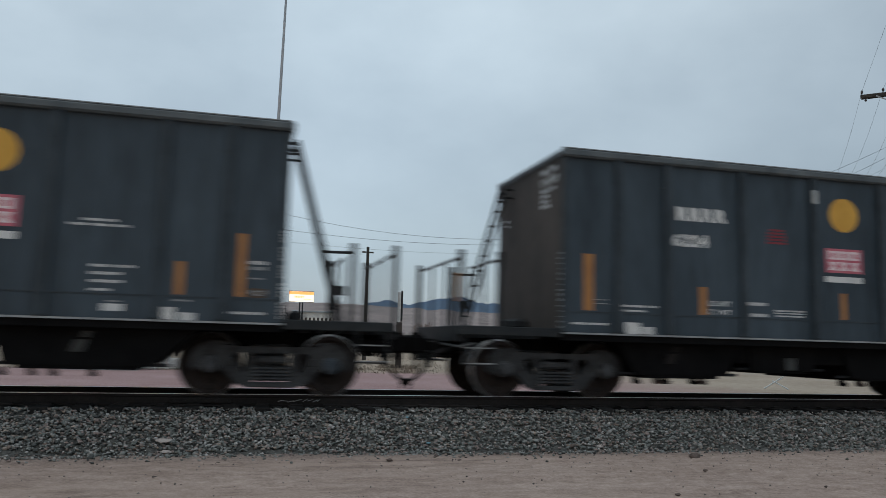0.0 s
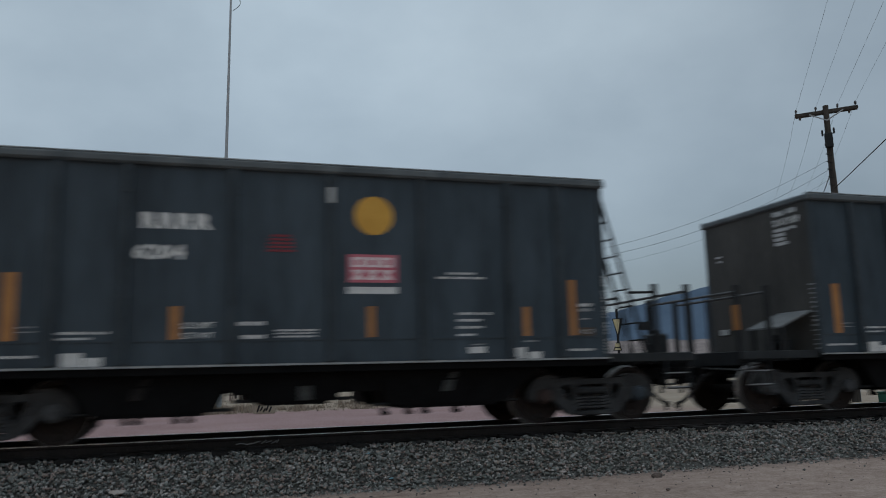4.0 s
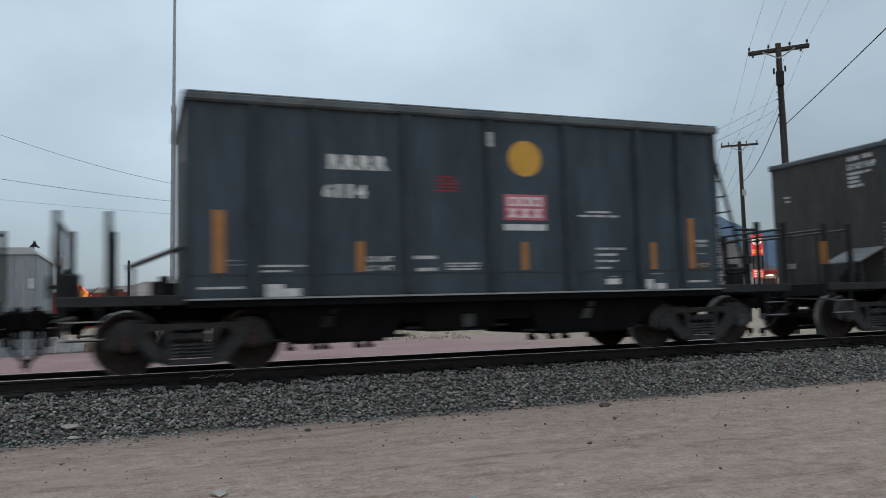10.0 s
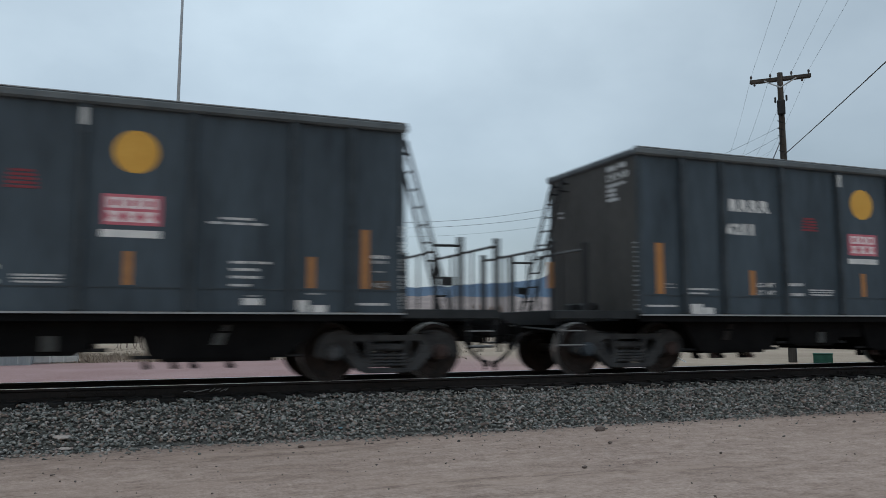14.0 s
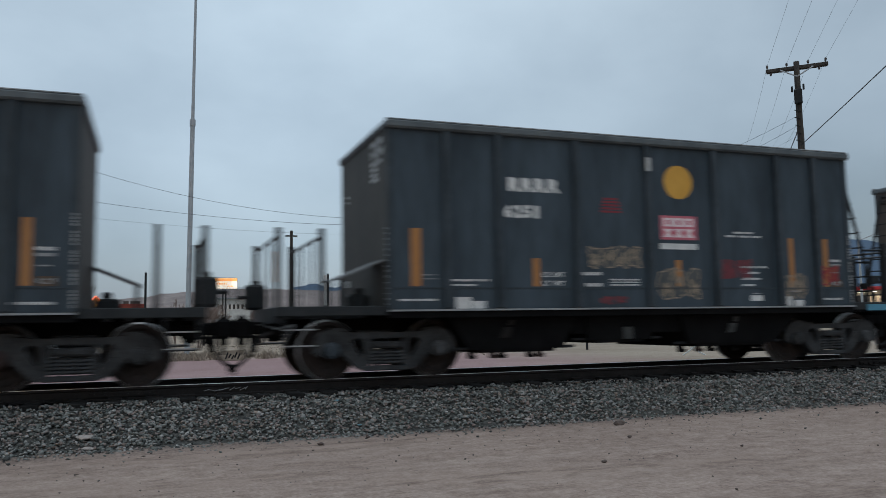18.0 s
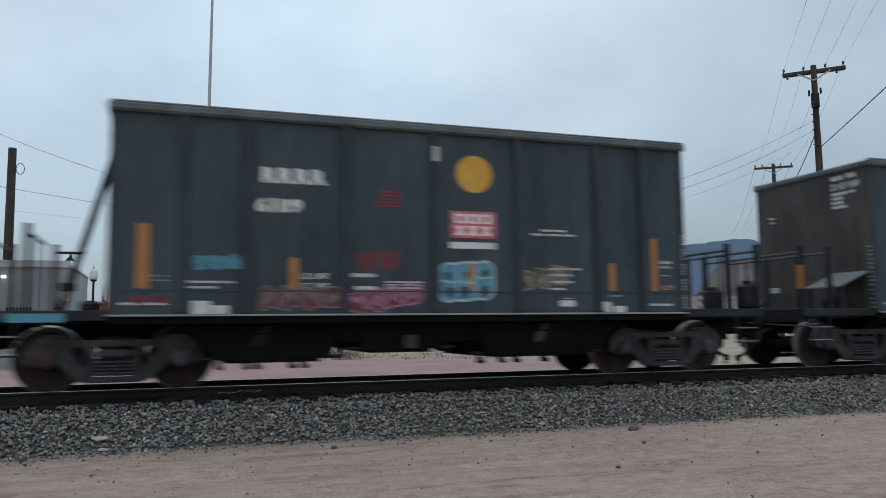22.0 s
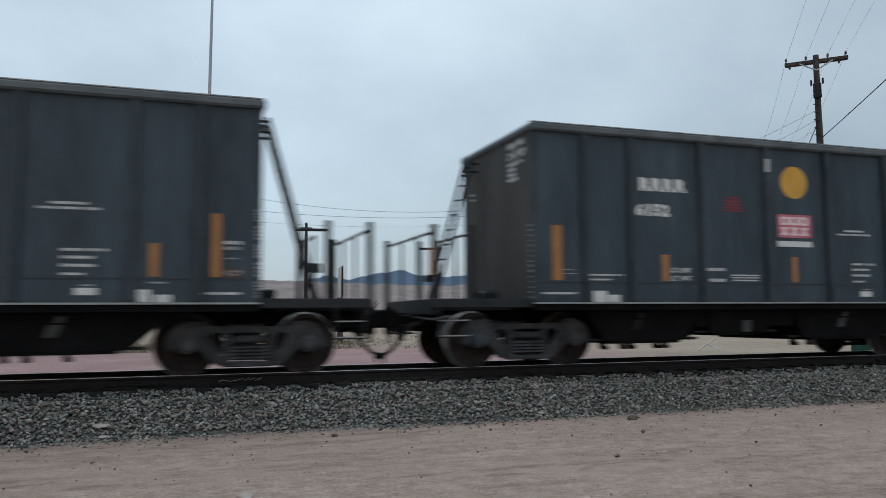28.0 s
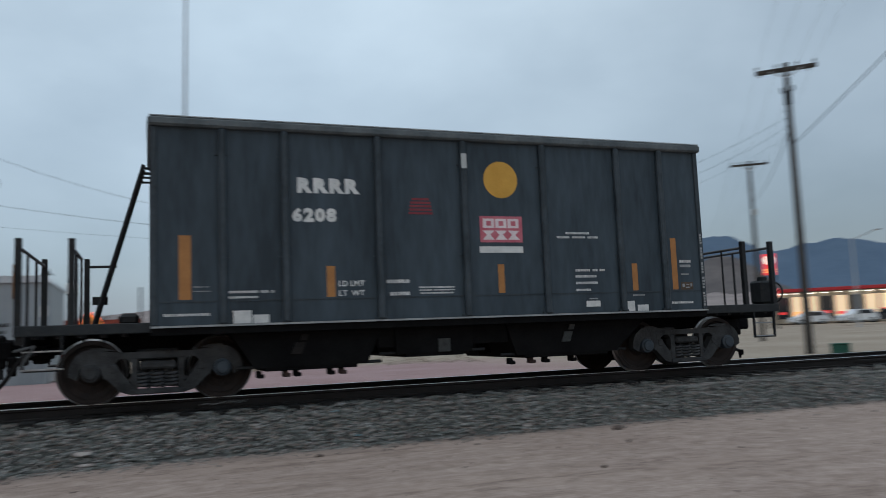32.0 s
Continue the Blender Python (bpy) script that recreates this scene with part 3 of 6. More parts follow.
def build_track():
    track = thing("railway_track", "straight railway track with dark worn rails on timber ties", "track", at=(0, 0, 0), kind="structure")
    half = [(-0.072, 0), (-0.072, 0.014), (-0.012, 0.035), (-0.009, 0.125), (-0.036, 0.140), (-0.036, 0.166), (-0.028, 0.172)]
    outline = half + [(-x, z) for x, z in half[::-1]]
    for s in (-1, 1):
        y = TRACK_Y + s * 0.7535
        bm = bmesh.new()
        a = [bm.verts.new((-260, y + q, RAIL_Z - 0.172 + z)) for q, z in outline]
        b = [bm.verts.new((420, y + q, RAIL_Z - 0.172 + z)) for q, z in outline]
        bm.faces.new(a)
        bm.faces.new(b[::-1])
        for k in range(len(a)):
            bm.faces.new((a[k], b[k], b[(k + 1) % len(a)], a[(k + 1) % len(a)]))
        bmesh.ops.recalc_face_normals(bm, faces=bm.faces)
        rail = part("rail", bm, RAIL, track)
        part("running_surface", boxed(-260, 420, y - 0.030, y + 0.031, RAIL_Z, RAIL_Z + 0.004), STEEL, rail, "polished steel top of the rail")
        bm = bmesh.new()
        for x, n in ((-0.4, 1), (14.1, 1), (32, 1)):
            box(bm, x - 0.45, x + 0.45, y - 0.05, y - 0.014, RAIL_Z - 0.135, RAIL_Z - 0.06, 0.01)
            for k in range(6):
                rod(bm, (x - 0.38 + k * 0.15, y - 0.085, RAIL_Z - 0.1), (x - 0.38 + k * 0.15, y - 0.04, RAIL_Z - 0.1), 0.017, seg=6)
        if s < 0:
            rr = random.Random(3)
            for k in range(9):
                xa = 0.72 + k * 0.075
                part("paint_mark", rod(bmesh.new(), (xa, y - 0.045, RAIL_Z - 0.11 + rr.uniform(0, 0.04)), (xa + rr.uniform(0.04, 0.1), y - 0.045, RAIL_Z - 0.10 + rr.uniform(0, 0.05)), 0.0045, seg=4), DIMWHITE, rail, "scrawled white paint mark")
        part("joint_bar", bm, RAIL, rail, "bolted joint bars on the rail's web")
    rng = np.random.default_rng(4)
    tie = boxed(-0.115, 0.115, -1.27, 1.27, -0.14, 0.03, 0.012)
    me = None
    for k in range(190):
        x = -14 + k * 0.5 + rng.uniform(-0.04, 0.04)
        if me is None:
            ob = part("tie", tie, TIE, track)
            me = ob.data
        else:
            ob = part("tie", me, None, track)
        ob.matrix_basis = pose(x, TRACK_Y + rng.uniform(-0.05, 0.05), CROWN + rng.uniform(-0.015, 0.012), 0, 0, rng.uniform(-1.5, 1.5))
    bm = bmesh.new()
    for k in range(120):
        for s in (-1, 1):
            box(bm, -14 + k * 0.5 - 0.09, -14 + k * 0.5 + 0.09, TRACK_Y + s * 0.7535 - 0.17, TRACK_Y + s * 0.7535 + 0.17, CROWN + 0.03, CROWN + 0.055)
    tagged(part("tie_plates", bm, RAIL, track), kind="stuff")

    # the ballast bed and its stones
    ys = [TRACK_Y - 2.74, TRACK_Y - 2.3, TRACK_Y - 1.62, TRACK_Y - 1.40, TRACK_Y - 1.26, TRACK_Y, TRACK_Y + 1.26, TRACK_Y + 1.40, TRACK_Y + 1.62, TRACK_Y + 2.3, TRACK_Y + 2.74]
    xs = [-260, -60, *np.arange(-14, 42, 0.4), 60, 100, 420]
    verts = [(x, y, bed_height(y) - 0.03 + 0.02 * noise.noise(Vector((x * 1.7, y * 2, 0)))) for x in xs for y in ys]
    n = len(ys)
    faces = [(i * n + j, (i + 1) * n + j, (i + 1) * n + j + 1, i * n + j + 1) for i in range(len(xs) - 1) for j in range(n - 1)]
    bed = part("ballast_bed", raw_mesh("ballast_bed", verts, faces), BED)
    tagged(bed, "low bank of grey crushed stone under the track", "ballast", kind="structure")
    rng = np.random.default_rng(11)
    pts, size = [], []
    for x0, x1, dens, big in ((-9, 6, 640, 1.0), (6, 16, 600, 1.0), (16, 30, 380, 1.2), (30, 60, 110, 1.6)):
        cnt = int((x1 - x0) * 1.9 * dens)
        x, u = rng.uniform(x0, x1, cnt), rng.uniform(0, 1, cnt)
        y = TRACK_Y - 2.90 + 1.9 * u
        keep = (y > TRACK_Y - 2.66 + 0.10 * np.sin(x * 1.9) + 0.06 * np.sin(x * 4.3)) | (rng.uniform(0, 1, cnt) < 0.28)
        for a, b in zip(x[keep], y[keep]):
            s = (rng.uniform(0.017, 0.037) if rng.uniform() < 0.9 else rng.uniform(0.037, 0.05)) * big
            pts.append((a, b, bed_height(b) - 0.012 + rng.uniform(0, 0.02)))
            size.append(s)
    for a, b in zip(rng.uniform(-9, 30, 2200), TRACK_Y - 2.72 - rng.exponential(0.16, 2200)):
        pts.append((a, b, -0.004))
        size.append(rng.uniform(0.012, 0.034))
    x, y = rng.uniform(-9, 40, 3500), rng.uniform(TRACK_Y - 0.65, TRACK_Y + 3.2, 3500)
    for a, b in zip(x, y):
        pts.append((a, b, bed_height(b) - 0.01))
        size.append(rng.uniform(0.03, 0.055))
    tagged(scatter("ballast_stones", pts, size, STONE, rng), "loose grey-green crushed stones of the track bed", "ballast", kind="stuff")


def dirt_stones():
    rng = np.random.default_rng(21)
    pts, size = [], []
    for _ in range(700):
        x, y = rng.uniform(-7, 26), 9.9 - rng.exponential(1.3)
        if y > 4.6:
            pts.append((x, y, 0.004))
            size.append(rng.uniform(0.005, 0.015) if rng.uniform() < 0.96 else rng.uniform(0.015, 0.03))
    tagged(scatter("pebbles", pts, size, PEBBLE, rng), "small brown pebbles strewn on the dirt", "pebbles", kind="stuff")

    pts, size = [], []
    for _ in range(230):
        x, y = rng.uniform(-5, 24), 10.2 - rng.exponential(1.6)
        if y > 5:
            pts.append((x, y, 0.003))
            size.append(rng.uniform(0.006, 0.015) if rng.uniform() < 0.95 else 0.022)
    tagged(scatter("dark_clods", pts, size, DARKSTONE, rng), "small dark clods and cinders strewn on the dirt", "clods", kind="stuff")

    def stone(az, el, s, material, name, label, flat=0.6):
        r = 4.0
        while r < 14 and EYE[2] - r * math.tan(radians(-el)) > bed_height(r * math.cos(radians(az))) + 0.02:
            r += 0.02
        x, y = r * math.sin(radians(az)), r * math.cos(radians(az))
        bm = bmesh.new()
        bmesh.ops.create_icosphere(bm, subdivisions=2, radius=1)
        for v in bm.verts:
            v.co *= 1 + 0.45 * noise.noise(v.co * 1.3 + Vector((az, el, 0)))
            v.co = Vector((v.co.x * s, v.co.y * s * 0.7, v.co.z * s * flat))
        ob = part(name, bm, material)
        ob.matrix_world = pose(x, y, bed_height(y) + s * flat * 0.35, 0, 0, az * 17)
        tagged(ob, label, "stone")

    for az, el, s, m, label in ((-4.13, -6.86, 0.13, PALESTONE, "flat pale stone lying at the foot of the ballast"),
                                (11.3, -8.16, 0.055, DARKSTONE, "small dark stone lying on the dirt"),
                                (24.13, -6.83, 0.075, DARKSTONE, "dark stone lying at the edge of the ballast"),
                                (32.33, -7.05, 0.11, DARKSTONE, "dark stone lying on the dirt beside the track"),
                                (31.21, -9.53, 0.04, DARKSTONE, "small dark stone lying on the dirt"),
                                (32.99, -7.88, 0.045, DARKSTONE, "small dark stone lying on the dirt"),
                                (14.59, -7.77, 0.05, DARKSTONE, "small dark stone lying on the dirt"),
                                (-3.9, -7.6, 0.09, PALESTONE, "flat pale stone lying on the dirt"),
                                (5.2, -11.9, 0.10, PALESTONE, "flat pale stone lying on the dirt"),
                                (26.0, -6.75, 0.09, PALESTONE, "pale stone lying at the edge of the ballast")):
        stone(az, el, s * (1.0 if m is PALESTONE else 0.8), m, "stone", label, 0.2 if m is PALESTONE else 0.45)
    for az, el, s in ((22.7, -13.3, 0.075), (14.0, -6.95, 0.045), (12.4, -5.2, 0.045)):
        stone(az, el, s, SCRAP, "plastic_scrap", "crumpled scrap of blue plastic litter", 0.25)


build_ground()
build_track()
dirt_stones()


# ---- the freight cars ----
POSTS = (-3.71, -2.81, -1.37, 0.06, 1.49, 2.94, 3.83)
TOP, SILL, END = 4.04, 1.06, 4.68
Y0 = -HALF


def truck_side(bm, y):
    """A cast side frame: domed pedestals over the bearings, a level top chord, a spring window and V-shaped lower arms."""
    a, z = 0.889, WHEEL_R
    # top chord
    prism(bm, [(-a, 0.76), (-0.45, 0.725), (0.45, 0.725), (a, 0.76), (a, 0.66), (0.62, 0.635), (-0.62, 0.635), (-a, 0.66)], y - 0.075, y + 0.075)
    for s in (-1, 1):
        dome = [(s * (a + 0.285 * math.cos(q)), z + 0.325 * math.sin(q)) for q in np.linspace(-0.12, math.pi + 0.12, 15)]
        dome += [(s * (a - 0.17), z - 0.10), (s * (a - 0.13), z + 0.06), (s * (a + 0.13), z + 0.06), (s * (a + 0.17), z - 0.10)]
        prism(bm, dome, y - 0.09, y + 0.07)
        # lower arm and column
        prism(bm, [(s * (a - 0.12), 0.66), (s * (a - 0.27), 0.64), (s * 0.30, 0.19), (s * 0.30, 0.13), (s * 0.38, 0.13), (s * 0.50, 0.17), (s * (a - 0.13), 0.44)], y - 0.083, y + 0.078)
        box(bm, s * 0.315 - 0.045, s * 0.315 + 0.045, y - 0.079, y + 0.074, 0.20, 0.64, 0.008)
        for pts in (((0.36, 0.636), (0.36, 0.57), (0.42, 0.636)), ((0.62, 0.636), (0.52, 0.636), (0.575, 0.575)), ((0.36, 0.30), (0.40, 0.33), (0.36, 0.38))):
            prism(bm, [(s * q, h) for q, h in pts], y - 0.077, y + 0.072)
        prism(bm, [(s * (a - 0.30), 0.758), (s * (a - 0.16), 0.80), (s * (a + 0.02), 0.80), (s * (a - 0.02), 0.74)], y - 0.072, y + 0.068)
        box(bm, s * (a - 0.30) - 0.05, s * (a - 0.30) + 0.05, y - 0.098, y - 0.07, 0.44, 0.56, 0.01)
    box(bm, -0.37, 0.37, y - 0.115, y + 0.115, 0.125, 0.20, 0.014)


def wheel_pair():
    """An axle with two flanged wheels, round the origin."""
    bm = bmesh.new()
    r = WHEEL_R
    for s in (-1, 1):
        prof = [(0.085, 0.60), (0.15, 0.62), (0.16, 0.70), (0.19, 0.735), (0.30, 0.720), (r - 0.075, 0.695), (r - 0.055, 0.675), (r + 0.027, 0.677),
                (r + 0.026, 0.70), (r + 0.002, 0.715), (r - 0.003, 0.815), (r - 0.065, 0.818), (r - 0.085, 0.79), (0.30, 0.765), (0.19, 0.79), (0.15, 0.835), (0.085, 0.84)]
        lathe(bm, [(q, s * h) for q, h in prof], "Y", 36)
        for k in range(3):
            ang = k * 2.094
            box(bm, -0.03, 0.03, min(s * 0.765, s * 0.778), max(s * 0.765, s * 0.778), 0.24, 0.33, turn=Matrix.Rotation(ang, 4, "Y"))
    rod(bm, (0, -1.02, 0), (0, 1.02, 0), 0.075, seg=14)
    for f in bm.faces:
        if len(f.verts) == 4 and all(math.hypot(v.co.x, v.co.z) > r - 0.01 for v in f.verts):
            f.material_index = 1
    return bm


def spring(bm, x, y, z0, z1, r):
    """A coil spring wound of thick round bar."""
    turns, n = 4.5, 54
    pts = [Vector((x + r * math.cos(6.2832 * turns * k / n), y + r * math.sin(6.2832 * turns * k / n), z0 + 0.02 + (z1 - z0 - 0.04) * k / n)) for k in range(n + 1)]
    tube(bm, pts, 0.019, 5)


rng_cap = random.Random(5)


def build_truck(car, x, meshes):
    t = new("truck")
    t.parent = car
    t.matrix_basis = pose(x, 0, 0)
    t["label"] = "four-wheeled truck of dusty cast steel"

    def put(name, make, material, label=""):
        if name not in meshes:
            meshes[name] = part(name, make(), material, t, label)
            return meshes[name]
        return part(name, meshes[name].data, material, t, label)

    for s in (-1, 1):
        ob = put("side_frame", lambda: (lambda bm: (truck_side(bm, -1.0), bm)[1])(bmesh.new()), TRUCK)
        ob.matrix_basis = pose(0, 0, 0, 0, 0, 0 if s < 0 else 180)

        for k in range(5):
            x_, y_ = (-0.195 + k * 0.195, 1.01) if k < 3 else (-0.1 + (k - 3) * 0.2, 0.86)
            ob = put("coil_spring", lambda: (lambda bm: (spring(bm, 0, 0, 0.20, 0.47, 0.088), bm)[1])(bmesh.new()), CAPGREY)
            ob.matrix_basis = pose(x_, s * y_, 0)
        for q in (-1, 1):
            tone = rng_cap.choice((CAPGREY, CAPGREY, TRUCK, CAPBLUE, CAPRED))
            ob = put("bearing_cap" + tone.name[-4:], lambda: lathe(bmesh.new(), [(0.05, -1.17), (0.085, -1.165), (0.10, -1.14), (0.125, -1.13), (0.13, -1.03), (0.12, -0.93)], "Y", 18), tone)
            ob.name = "bearing_cap"
            ob.matrix_basis = pose(0.889 * q, 0, WHEEL_R, 0, 0, 0 if s < 0 else 180)
    put("bolster", lambda: box(boxed(-0.25, 0.25, -1.10, 1.10, 0.475, 0.585, 0.03), -0.30, 0.30, -0.35, 0.35, 0.58, 0.76, 0.02), TRUCK)
    for q in (-1, 1):
        ob = put("brake_beam", lambda: boxed(-0.04, 0.04, -0.85, 0.85, 0.26, 0.36, 0.015), NEARBLACK)
        ob.matrix_basis = pose(0.42 * q, 0, 0)
    for q in (-1, 1):
        ob = put("wheel_set", wheel_pair, WHEEL, "pair of steel wheels on an axle")
        if len(ob.data.materials) < 2:
            ob.data.materials.append(TREAD)
        ob.matrix_basis = pose(0.889 * q, 0, WHEEL_R)
    return t


def flat(x0, x1, z0, z1, y=None, t=0.004):
    """A thin painted mark on the side that faces the road."""
    y = Y0 if y is None else y
    return boxed(x0, x1, y - t, y - 0.0005, z0, z1)


def dashes(x0, x1, z0, z1, seed):
    """A line of small unreadable lettering as a row of bars."""
    rng = random.Random(seed)
    bm = bmesh.new()
    x, h = x0, z1 - z0
    while x < x1 - 0.2 * h:
        w = min(h * rng.uniform(0.7, 1.3), x1 - x)
        if rng.random() > 0.05:
            box(bm, x, x + w, Y0 - 0.004, Y0 - 0.0005, z0, z1)
        x += w + 0.13 * h
    return bm


def ribbon(pts, width, y):
    """A flat painted stroke through (x, z) points."""
    bm = bmesh.new()
    rows = []
    for k, (x, z) in enumerate(pts):
        a, b = pts[max(k - 1, 0)], pts[min(k + 1, len(pts) - 1)]
        d = Vector((b[0] - a[0], b[1] - a[1]))
        d = d.normalized() if d.length else Vector((1, 0))
        rows.append([bm.verts.new((x - s * d.y * width / 2, Y0 - y, z + s * d.x * width / 2)) for s in (-1, 1)])
    for p, q in zip(rows, rows[1:]):
        bm.faces.new((p[0], q[0], q[1], p[1]))
    bm.normal_update()
    return bm


def marks(car, number, meshes):
    """The painted marks that all the cars share, then the car's own number."""
    def put(name, key, make, material, label=""):
        if key not in meshes:
            meshes[key] = part(name, make(), material, car, label)
            return meshes[key]
        return part(name, meshes[key].data, material, car, label)

    bm_disc = lambda: lathe(bmesh.new(), [(0.305, Y0 - 0.004), (0.305, Y0 - 0.0005)], "Y", 40, (0.735, 0, 3.30))
    put("yellow_disc", "disc", bm_disc, YELLOW, "plain yellow painted disc")
    panel = put("red_panel", "panel", lambda: flat(0.33, 1.09, 2.262, 2.692), PINK, "square red panel with pale lettering")

    def letters():
        bm = bmesh.new()
        y0, y1 = Y0 - 0.007, Y0 - 0.0042
        for x in (0.385, 0.605, 0.825):
            box(bm, x, x + 0.20, y0, y1, 2.612, 2.65)
            box(bm, x, x + 0.20, y0, y1, 2.497, 2.533)
            box(bm, x, x + 0.06, y0, y1, 2.533, 2.612)
            box(bm, x + 0.145, x + 0.20, y0, y1, 2.533, 2.612)
        for x in (0.375, 0.60, 0.825):
            prism(bm, [(x, 2.455), (x + 0.21, 2.455), (x + 0.135, 2.385), (x + 0.21, 2.305), (x, 2.305), (x + 0.075, 2.385)], y0, y1)
        return bm

    ob = put("panel_lettering", "plet", letters, PINKWHITE)
    ob.parent = panel
    put("white_bar", "wbar", lambda: flat(0.31, 1.09, 2.09, 2.195), WHITE)
    put("white_tag", "wtag", lambda: flat(0.012, 0.105, 3.455, 3.695, Y0 - 0.096), PALETAG).matrix_basis = pose(0, 0, 0.0 if number in LOW_TAG else 0.155)
    for k, (x, w, z0, z1) in enumerate(((-4.31, 0.165, 1.43, 2.345), (-2.20, 0.125, 1.43, 1.895), (0.62, 0.11, 1.435, 1.90), (3.17, 0.11, 1.43, 1.90), (4.0, 0.115, 1.432, 2.345))):
        if k == 3 and number == "6251":
            z1 = 2.345
        put("reflector", "refl%d%g" % (k, z1), lambda: flat(x, x + w, z0, z1), ORANGE, "upright orange reflective strip")
    for k, (x0, x1, z0, z1, m) in enumerate(((-3.57, -3.31, 1.075, 1.26, WHITE), (-3.29, -3.06, 1.075, 1.195, WHITE), (3.015, 3.185, 1.075, 1.25, WHITE), (3.24, 3.46, 1.07, 1.18, WHITE),
                                            (2.23, 2.50, 1.17, 1.27, WHITE), (2.29, 2.46, 1.295, 1.315, DIMWHITE))):
        put("white_square", "sq%d" % k, lambda: flat(x0, x1, z0, z1), m)
    lines = ((-4.51, -3.89, 1.20, 1.235), (-4.11, -3.88, 1.60, 1.62), (-3.63, -2.98, 1.51, 1.545), (-3.63, -3.22, 1.435, 1.465), (-1.27, -0.90, 1.62, 1.675),
             (-1.22, -0.90, 1.43, 1.485), (-0.74, -0.15, 1.535, 1.562), (-0.74, -0.15, 1.495, 1.515), (-0.72, -0.17, 1.445, 1.47), (1.90, 2.36, 2.405, 2.44), (1.73, 2.52, 2.335, 2.37),
             (2.05, 2.62, 1.77, 1.808), (2.05, 2.45, 1.665, 1.705), (2.05, 2.47, 1.555, 1.595), (2.05, 2.33, 1.44, 1.475), (3.80, 4.41, 1.18, 1.218), (4.17, 4.41, 1.905, 1.955),
             (4.17, 4.41, 1.825, 1.872), (4.19, 4.36, 1.69, 1.712), (3.16, 3.40, 1.335, 1.36), (-4.11, -3.88, 1.54, 1.553))
    for k, (x0, x1, z0, z1) in enumerate(lines):
        stencil = lambda: dashes(x0, x1, z0, z1, k)
        tagged(put("stencil_line", "line%d" % k, stencil, DIMWHITE if k in (1, 17, 18, 19, 20) else STENCIL), kind="stuff")
    for k, w in enumerate((0.28, 0.34, 0.36, 0.37, 0.40)):
        put("red_stencil", "rs%d" % k, lambda: flat(-0.675 - w / 2, -0.675 + w / 2, 2.928 - k * 0.056, 2.963 - k * 0.056), DARKRED)
    put("data_plate", "lrs", lambda: flat(4.17, 4.43, 1.425, 1.56), DIMPLATE, "dim brown data plate")
    tagged(put("plate_marks", "lrm", lambda: box(box(box(boxed(4.20, 4.25, Y0 - 0.006, Y0 - 0.0042, 1.47, 1.53), 4.27, 4.36, Y0 - 0.006, Y0 - 0.0042, 1.455, 1.475), 4.37, 4.41, Y0 - 0.006, Y0 - 0.0042, 1.48, 1.535), 4.28, 4.35, Y0 - 0.006, Y0 - 0.0042, 1.51, 1.525), DIMWHITE), kind="stuff")

    def corner_words():
        """Small unreadable lettering that runs up the corner post."""
        bm, rng, z = bmesh.new(), random.Random(17), 1.13
        while z < 2.36:
            for _ in range(rng.choice((3, 4, 4, 5))):
                h = rng.uniform(0.030, 0.046)
                box(bm, END - 0.066, END - rng.uniform(0.012, 0.028), Y0 - 0.034, Y0 - 0.0305, z, z + h)
                z += h + 0.014
            z += 0.055
        return bm

    tagged(put("corner_lettering", "cwords", corner_words, DIMWHITE), kind="stuff")
    for me, x, z in ((TXT_LD, -2.02, 1.585), (TXT_LT, -2.02, 1.44)):
        ob = tagged(part("small_lettering", me, WHITE, car), kind="stuff")
        ob.matrix_basis = pose(x, Y0 - 0.003, z)
    for k in range(4):
        ob = part("letter", TXT_R, WHITE, car)
        ob.matrix_basis = pose(-2.62 + k * 0.243, Y0 - 0.003, 3.0)
        ob = part("digit", TXT_DIGIT[number[k]], WHITE, car)
        ob.matrix_basis = pose(-2.705 + k * 0.172 + (0.035 if number[k] == "1" else 0), Y0 - 0.003, 2.56)


